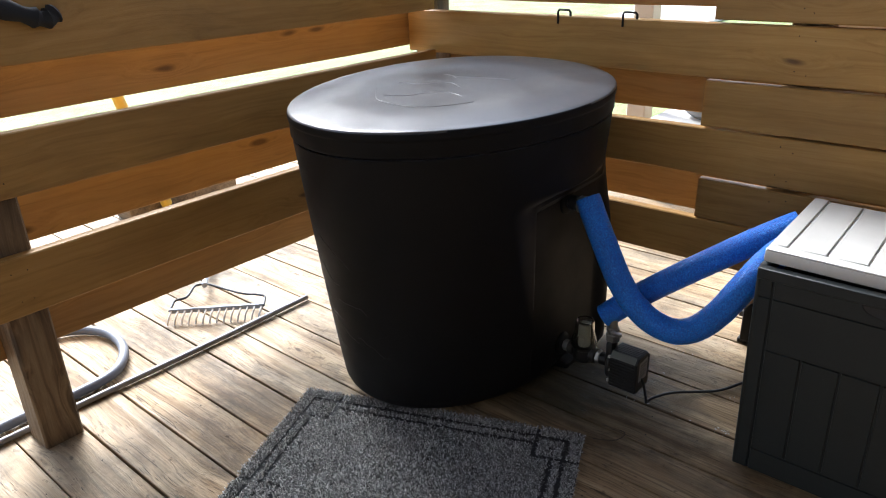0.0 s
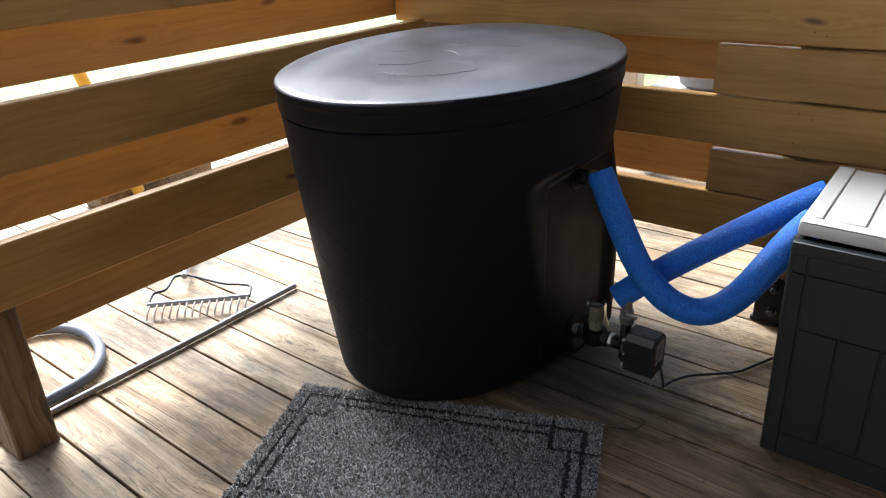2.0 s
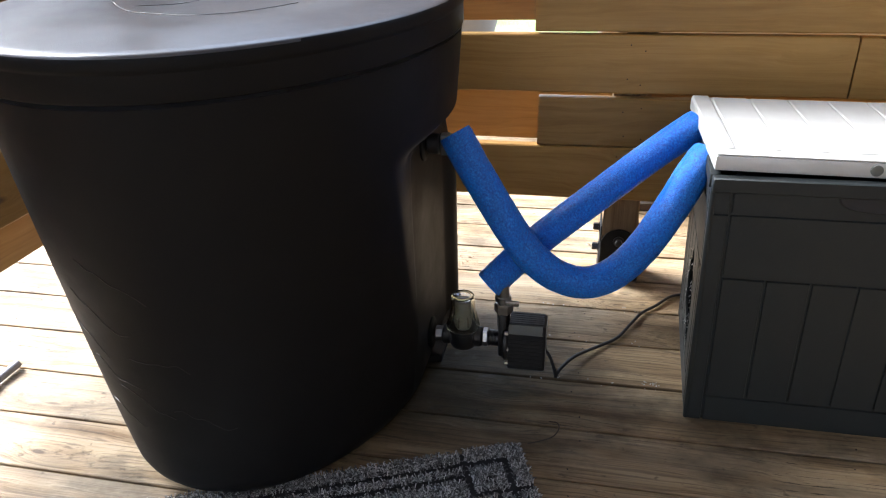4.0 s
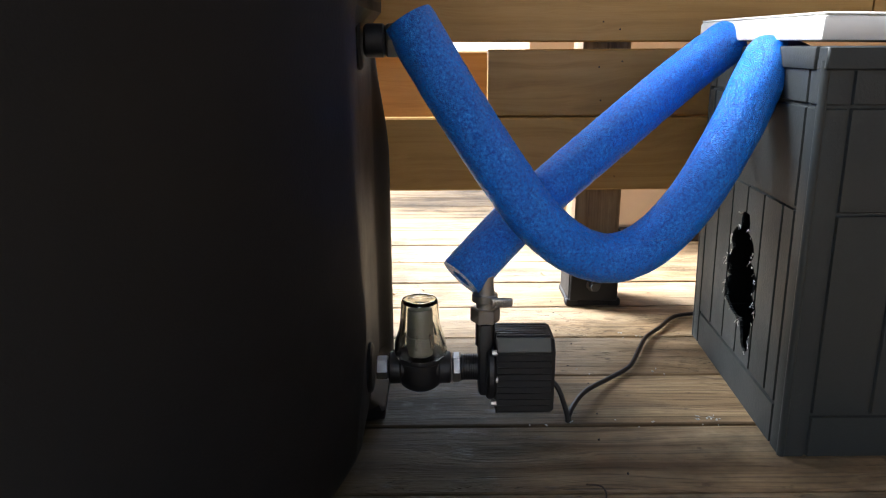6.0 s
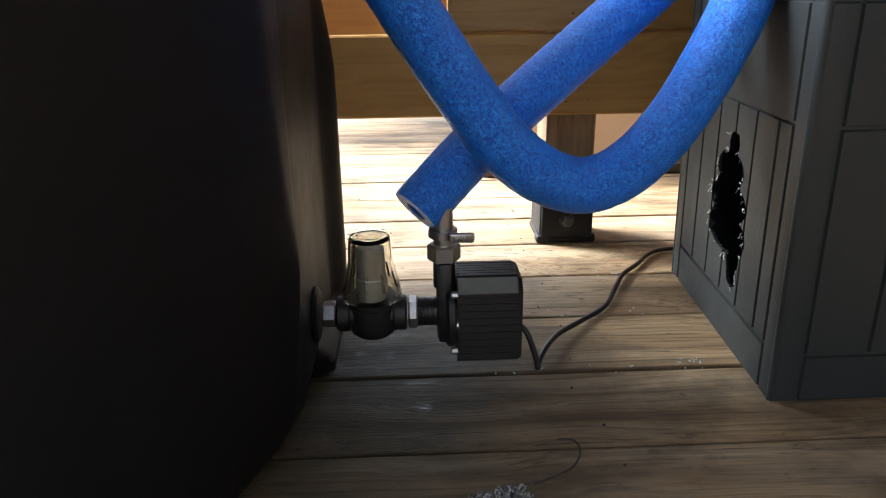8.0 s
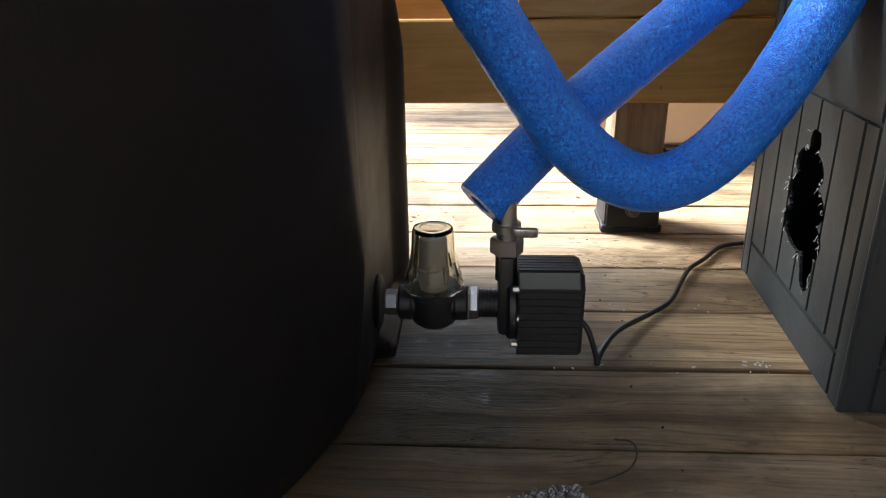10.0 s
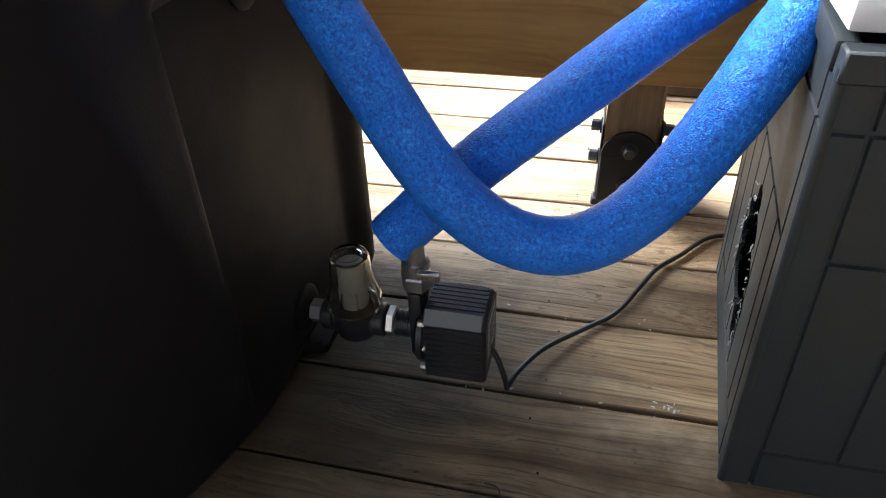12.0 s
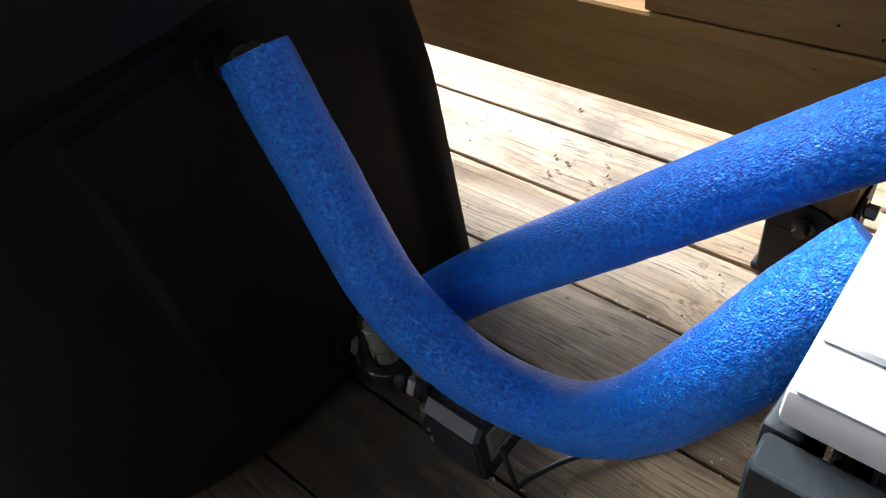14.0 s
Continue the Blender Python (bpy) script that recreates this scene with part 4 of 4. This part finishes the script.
    rim = [(0.105 * math.copysign(abs(math.cos(a)) ** 0.55, math.cos(a)), -0.036 * abs(math.sin(a)) ** 0.6) for a in (math.pi * k / 24 for k in range(25))]
    lip = [bm.verts.new((0.28 + x, BY0 - 0.0015, BH + 0.001 + z)) for x, z in rim]
    edge = [bm.verts.new((0.28 + x * 0.97, BY0 - 0.003, BH + 0.001 + z * 0.94)) for x, z in rim]
    deep = [bm.verts.new((0.28 + x * 0.9, BY0 - 0.0008, BH + 0.001 + z * 0.8)) for x, z in rim]
    for p, q in ((lip, edge), (edge, deep)):
        for k in range(24):
            bm.faces.new((p[k], p[k + 1], q[k + 1], q[k]))
    bm.faces.new(deep)
    bmesh.ops.recalc_face_normals(bm, faces=bm.faces)
    part("handle_recess", bm, M_BOX_SHADE, t, "finger recess under the lid with its shade painted dark")
    # lid, slightly raised
    lidm = Matrix.Translation((0.276, 0.117, 0.506)) @ pose(0, 0, 0, 0.4, 0.6, 0)
    lx, ly = 0.286, 0.18
    bm = bmesh.new()
    block(bm, (-lx, -ly, -0.02), (lx, ly, 0.0062), 0.004, 2)
    lid = part("lid", bm, M_WHITE, t, "white ribbed plastic lid left slightly open", at=lidm)
    strips = 7
    w = (2 * lx - 0.07) / strips
    bpy.context.view_layer.update()
    for k in range(strips):
        bm = bmesh.new()
        block(bm, (-lx + 0.035 + w * k + 0.002, -ly + 0.03, 0.0058), (-lx + 0.035 + w * (k + 1) - 0.002, ly - 0.012, 0.0095), 0.002)
        part("lid_slat", bm, M_WHITE, lid, at=lidm)
    for lo, hi in (((-lx + 0.001, -ly + 0.001, 0.0058), (lx - 0.001, -ly + 0.028, 0.0095)), ((-lx + 0.001, -ly + 0.03, 0.0058), (-lx + 0.033, ly - 0.001, 0.0095)), ((lx - 0.033, -ly + 0.03, 0.0058), (lx - 0.001, ly - 0.001, 0.0095))):
        bm = bmesh.new()
        block(bm, lo, hi, 0.002)
        part("lid_border", bm, M_WHITE, lid, at=lidm)
    bm = bmesh.new()
    lathe(bm, [(0.009, 0), (0.009, 0.003), (0.006, 0.004)], lidm @ pose(-0.05, -ly - 0.0005, -0.006, 90, 0, 0), 20)
    part("lock_boss", bm, M_STRIPE, lid)


build_box()


# ---- cable ----
bm = bmesh.new()
tube(bm, spline([(-0.27, 0.012, 0.062), (-0.258, 0.004, 0.05), (-0.248, 0.0, 0.022), (-0.244, -0.002, 0.005)], 14), 0.0035, 8)
tube(bm, spline([(-0.245, 0.0, 0.005), (-0.234, 0.024, 0.012), (-0.207, 0.07, 0.012), (-0.16, 0.122, 0.006), (-0.118, 0.165, 0.005), (-0.085, 0.23, 0.005), (-0.06, 0.278, 0.005), (-0.025, 0.318, 0.005), (0.02, 0.372, 0.005), (0.08, 0.39, 0.005)], 70), 0.0036, 8)
tagged(part("power_cable", bm, M_CABLE), "black twin power cable kinked on the deck", "cable")


# ---- door mat ----
def build_mat():
    ang = math.atan2(0.275, 0.67)
    W, D = 0.728, 0.46
    corner = Vector((-0.974, -0.49, 0))
    ux, uy = Vector((math.cos(ang), math.sin(ang), 0)), Vector((math.sin(ang), -math.cos(ang), 0))
    m = Matrix.Translation(corner + ux * W / 2 + uy * D / 2) @ pose(0, 0, 0, 0, 0, math.degrees(ang))
    t = thing("door_mat", m, "dark grey curly pile door mat with grooved border", "mat")
    bm = bmesh.new()
    block(bm, (-W / 2, -D / 2, 0.0008), (W / 2, D / 2, 0.006), 0.002)
    part("backing", bm, M_MAT_BASE, t, at=m)
    rnd = random.Random(3)
    verts, faces = [], []

    def grooved(x, y):
        dx, dy = W / 2 - abs(x), D / 2 - abs(y)
        d = min(dx, dy)
        if 0.029 < d < 0.042:
            return True
        square = dx < 0.112 and dy < 0.112
        if not square and 0.056 < d < 0.069:
            return True
        if square and 0.1 < max(dx, dy):
            return True
        if square and 0.064 < max(dx, dy) < 0.076 and min(dx, dy) > 0.064:
            return True
        return False

    for _ in range(62000):
        x, y = rnd.uniform(-W / 2, W / 2), rnd.uniform(-D / 2, D / 2)
        if grooved(x, y):
            continue
        h = 0.0105 * rnd.uniform(0.75, 1.2)
        a = rnd.uniform(0, 6.283)
        dx, dy = math.cos(a), math.sin(a)
        px, py = -dy, dx
        wdt = rnd.uniform(0.0007, 0.0012)
        lean = rnd.uniform(0.0015, 0.004)
        path = [(0, 0.004), (lean * 0.7, h * 0.75), (lean * 1.5, h), (lean * 2.1, h * 0.8 + 0.001)]
        base = len(verts)
        for s, z in path:
            for side in (-1, 1):
                verts.append((x + dx * s + px * wdt * side, y + dy * s + py * wdt * side, z + 0.003))
        for k in range(3):
            q = base + 2 * k
            faces.append((q, q + 1, q + 3, q + 2))
    me = bpy.data.meshes.new("pile")
    me.from_pydata(verts, [], faces)
    me.materials.append(M_PILE)
    ob = new("pile", me)
    ob.matrix_world = m
    ob.parent = t
    ob.matrix_parent_inverse = t.matrix_world.inverted()
    tagged(ob, "curly grey plastic pile", kind="stuff")


build_mat()


# ---- rake, pipe, hose on the outer deck ----
def build_rake():
    a, b = Vector((-1.632, -0.512, 0.036)), Vector((-1.42, -0.304, 0.036))
    d = (b - a).normalized()
    side = Vector((d.y, -d.x, 0))
    t = thing("bow_rake", Matrix.Translation((a + b) / 2), "old steel bow rake lying tines down on the deck", "rake")
    bm = bmesh.new()
    q = Matrix(((d.x, side.x, 0, 0), (d.y, side.y, 0, 0), (0, 0, 1, 0), (0, 0, 0, 1)))
    L = (b - a).length
    block(bm, (0, -0.004, -0.008), (L, 0.004, 0.008), 0.0015)
    bmesh.ops.transform(bm, matrix=Matrix.Translation(a) @ q, verts=bm.verts)
    part("head_bar", bm, M_RAKE, t)
    n = 14
    for k in range(n):
        p = a + d * (0.006 + (L - 0.012) * k / (n - 1))
        bm = bmesh.new()
        pts = spline([p, p + side * 0.014 - Vector((0, 0, 0.003)), p + side * 0.028 - d * 0.004 - Vector((0, 0, 0.014)), p + side * 0.036 - d * 0.008 - Vector((0, 0, 0.033))], 9)
        tube(bm, pts, 0.0032, 6)
        part("tine", bm, M_TINE, t)
    neck = Vector((-1.7, -0.338, 0.044))
    up = Vector((0, 0, 0.006))
    for arm in ([a, a - side * 0.03 + up * 0.4, a - side * 0.062 + d * 0.004 + up, a - side * 0.085 + d * 0.035 + up, neck - d * 0.03 + side * 0.012, neck],
                [b, b - side * 0.028 + up * 0.4, b - side * 0.056 - d * 0.004 + up, b - side * 0.072 - d * 0.035 + up, b - side * 0.09 - d * 0.09 + up, neck + d * 0.03 + side * 0.014, neck]):
        bm = bmesh.new()
        tube(bm, spline(arm, 40), 0.004, 8)
        part("bow", bm, M_BRACKET, t, "dark bent steel bow")
    end = neck + (Vector((-1.755, -0.297, 0.044)) - neck).normalized() * 0.1
    bm = bmesh.new()
    rod(bm, neck + (neck - end).normalized() * 0.012, end, 0.01, 12, 0.002)
    part("ferrule", bm, M_RAKE, t)
    bm = bmesh.new()
    rod(bm, end, end + (end - neck).normalized() * 0.85 - Vector((0, 0, 0.03)), 0.012, 12)
    part("handle", bm, M_POST, t)


build_rake()
bm = bmesh.new()
tube(bm, [Vector((-1.392, -0.15, 0.012)), Vector((-1.392, -0.5, 0.011)), Vector((-1.4, -0.9, 0.009)), Vector((-1.41, -1.6, 0.009)), Vector((-1.42, -2.2, 0.009))], 0.0085, 14, 0.006)
pipe = part("conduit_pipe", bm, M_PIPE)
tagged(pipe, "grey metal pipe lying on the deck under the fence", "pipe")
bm = bmesh.new()
tube(bm, spline([(-1.43, -1.6, 0.016), (-1.44, -1.25, 0.016), (-1.452, -1.05, 0.016), (-1.446, -0.9, 0.016), (-1.462, -0.79, 0.016), (-1.53, -0.722, 0.016), (-1.62, -0.69, 0.016), (-1.71, -0.692, 0.016), (-1.79, -0.74, 0.016), (-1.86, -0.85, 0.016), (-1.92, -1.0, 0.016), (-2.0, -1.3, 0.016)], 90), 0.0142, 14)
tagged(part("garden_hose", bm, M_HOSE), "thick grey garden hose looped on the outer deck", "hose")


# ---- small things on the fence ----
def build_timer():
    m = Matrix.Translation((X_IN + 0.009, -0.186, 1.017)) @ pose(0, 0, 0, 90, 0, 90) @ pose(0, 0, 0, -8, 0, 0)
    t = thing("kitchen_timer", m, "white digital timer clipped on the fence board", "timer")
    bm = bmesh.new()
    block(bm, (-0.042, -0.028, -0.008), (0.042, 0.03, 0.008), 0.004, 2)
    part("case", bm, M_WHITE, t, at=m)
    bm = bmesh.new()
    block(bm, (-0.03, -0.002, 0.0082), (0.03, 0.024, 0.0095), 0.0008)
    part("display", bm, M_LCD, t, "grey display", at=m)
    bm = bmesh.new()
    block(bm, (-0.02, -0.02, 0.0082), (0.02, -0.009, 0.0095), 0.0008)
    part("badge", bm, M_RED, t, "red printed badge", at=m)
    for x in (-0.031, 0.031):
        bm = bmesh.new()
        lathe(bm, [(0.005, 0.008), (0.005, 0.0105), (0.004, 0.011)], pose(x, -0.014, 0), 12)
        part("button", bm, M_RED, t, at=m)


build_timer()


def hook(x):
    bm = bmesh.new()
    z = 0.888
    tube(bm, [Vector(p) for p in ((x, 0.407, z - 0.022), (x, 0.407, z + 0.012), (x + 0.006, 0.405, z + 0.017), (x + 0.04, 0.4, z + 0.017), (x + 0.045, 0.4, z + 0.012), (x + 0.045, 0.4, z + 0.0))], 0.0035, 6)
    t = part("hook", bm, M_BRACKET)
    return tagged(t, "small black metal hook over the fence board", "hook", "hooks on the fence")


hook(-0.79)
hook(-0.585)

bm = bmesh.new()
pts = spline([(X_IN + 0.012, -0.98, 1.03), (X_IN + 0.02, -0.9, 1.0), (X_IN + 0.018, -0.83, 0.975), (X_IN + 0.014, -0.8, 0.985)], 20)
tube(bm, pts, 0.018, 12, 0.0, 0.2)
tagged(part("glove", bm, M_CLOTH), "black cloth glove hung on the fence board", "glove")


# ---- leaves and crumbs ----
def crumbs(name, label, spots, material, size, seed):
    rnd = random.Random(seed)
    verts, faces = [], []
    for x, y in spots:
        s = size * rnd.uniform(0.5, 1.4)
        a = rnd.uniform(0, 6.28)
        b = len(verts)
        for k in range(6):
            th = a + 1.047 * k
            r = s * (1.0 if k % 3 == 0 else 0.45) * rnd.uniform(0.8, 1.2)
            verts.append((x + r * math.cos(th), y + r * math.sin(th), 0.0025 + rnd.uniform(0, 0.35) * s))
        verts.append((x, y, 0.002 + 0.5 * s))
        verts.append((x, y, 0.001))
        for k in range(6):
            faces.append((b + k, b + (k + 1) % 6, b + 6))
            faces.append((b + (k + 1) % 6, b + k, b + 7))
    me = bpy.data.meshes.new(name)
    me.from_pydata(verts, [], faces)
    me.materials.append(material)
    return tagged(new(name, me), label, "litter", kind="stuff")


rnd = random.Random(8)
crumbs("leaf_litter", "dry brown leaf crumbs on the deck", [(-0.47 + rnd.gauss(0, 0.035), 0.47 + rnd.gauss(0, 0.035)) for _ in range(16)] + [(rnd.uniform(-1.2, 0.0), rnd.uniform(0.42, 0.85)) for _ in range(14)], M_LEAF, 0.006, 1)
crumbs("plastic_shavings", "pale plastic shavings on the deck", [(-0.05 + rnd.gauss(0, 0.012), 0.006 + rnd.gauss(0, 0.006)) for _ in range(10)] + [(rnd.uniform(-0.3, -0.02), rnd.choice((0.0, 0.146, 0.292)) + rnd.gauss(0, 0.008)) for _ in range(24)], M_CHIP, 0.0028, 2)
bm = bmesh.new()
tube(bm, spline([(-0.248, -0.138, 0.003), (-0.232, -0.143, 0.004), (-0.23, -0.16, 0.004), (-0.24, -0.18, 0.003), (-0.26, -0.194, 0.003), (-0.283, -0.205, 0.003)], 26), 0.0011, 6)
tagged(part("twig", bm, M_TWIG_SHADE), "thin dark curved twig on the deck", "twig")

# ---- deck boards ----
bpy.context.view_layer.update()
for k in range(-27, 15):
    y0, y1 = joint_y(k), joint_y(k + 1)
    y = (y0 + y1) / 2
    rr = random.Random(k + 100)
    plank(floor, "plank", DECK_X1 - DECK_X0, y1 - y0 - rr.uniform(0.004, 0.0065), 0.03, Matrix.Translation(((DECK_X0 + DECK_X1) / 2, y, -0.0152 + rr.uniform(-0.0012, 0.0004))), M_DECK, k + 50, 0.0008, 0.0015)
bm = bmesh.new()
for x in (-3.0, -2.4, -1.8, -1.2, -0.6, 0.0, 0.6, 1.2, 1.8, 2.4):
    block(bm, (x - 0.02, -3.5, -0.17), (x + 0.02, 2.15, -0.0325))
block(bm, (DECK_X0, -3.54, -0.54), (DECK_X1, -3.501, -0.0325))
block(bm, (DECK_X0, 2.151, -0.54), (DECK_X1, 2.19, -0.0325))
part("joist", bm, M_ROOF, floor)


# ---- screw heads ----
bm = bmesh.new()
lathe(bm, [(0.0015, -0.001), (0.0015, 0.0003), (0.001, 0.0004), (0.0005, 0.0001)], None, 8)
SCREW = finish(bm, "screw", M_BRACKET)


def screw(parent, m):
    ob = new("screw", SCREW)
    ob.matrix_world = m
    ob.parent = parent
    ob.matrix_parent_inverse = parent.matrix_world.inverted()


rnd = random.Random(21)
for x in (-1.55, -1.15, -0.7, -0.2, 0.28):
    for k in range(-9, 5):
        for f in (0.22, 0.78):
            screw(floor, pose(x + rnd.uniform(-0.012, 0.012), joint_y(k) + f * (joint_y(k + 1) - joint_y(k)) + rnd.uniform(-0.006, 0.006), -0.0004, 0, 0, rnd.uniform(0, 90)))
for z0, z1 in ((0.234, 0.363), (0.366, 0.479), (0.489, 0.617), (0.623, 0.743), (0.752, 0.888), (0.894, 1.03)):
    for f in (0.2, 0.8):
        for x in (-0.135, -0.1):
            screw(wall_north, pose(x + rnd.uniform(-0.008, 0.008), Y_IN - 0.0002, z0 + (z1 - z0) * f + rnd.uniform(-0.008, 0.008), 90, 0, 0))
for z0, z1 in ((0.365, 0.50), (0.628, 0.762), (0.89, 1.02)):
    for f in (0.25, 0.75):
        for y in (-1.01, -0.98, 0.37):
            screw(wall_west, pose(X_IN + 0.0002, y + rnd.uniform(-0.006, 0.006), z0 + (z1 - z0) * f, 0, 90, 0))
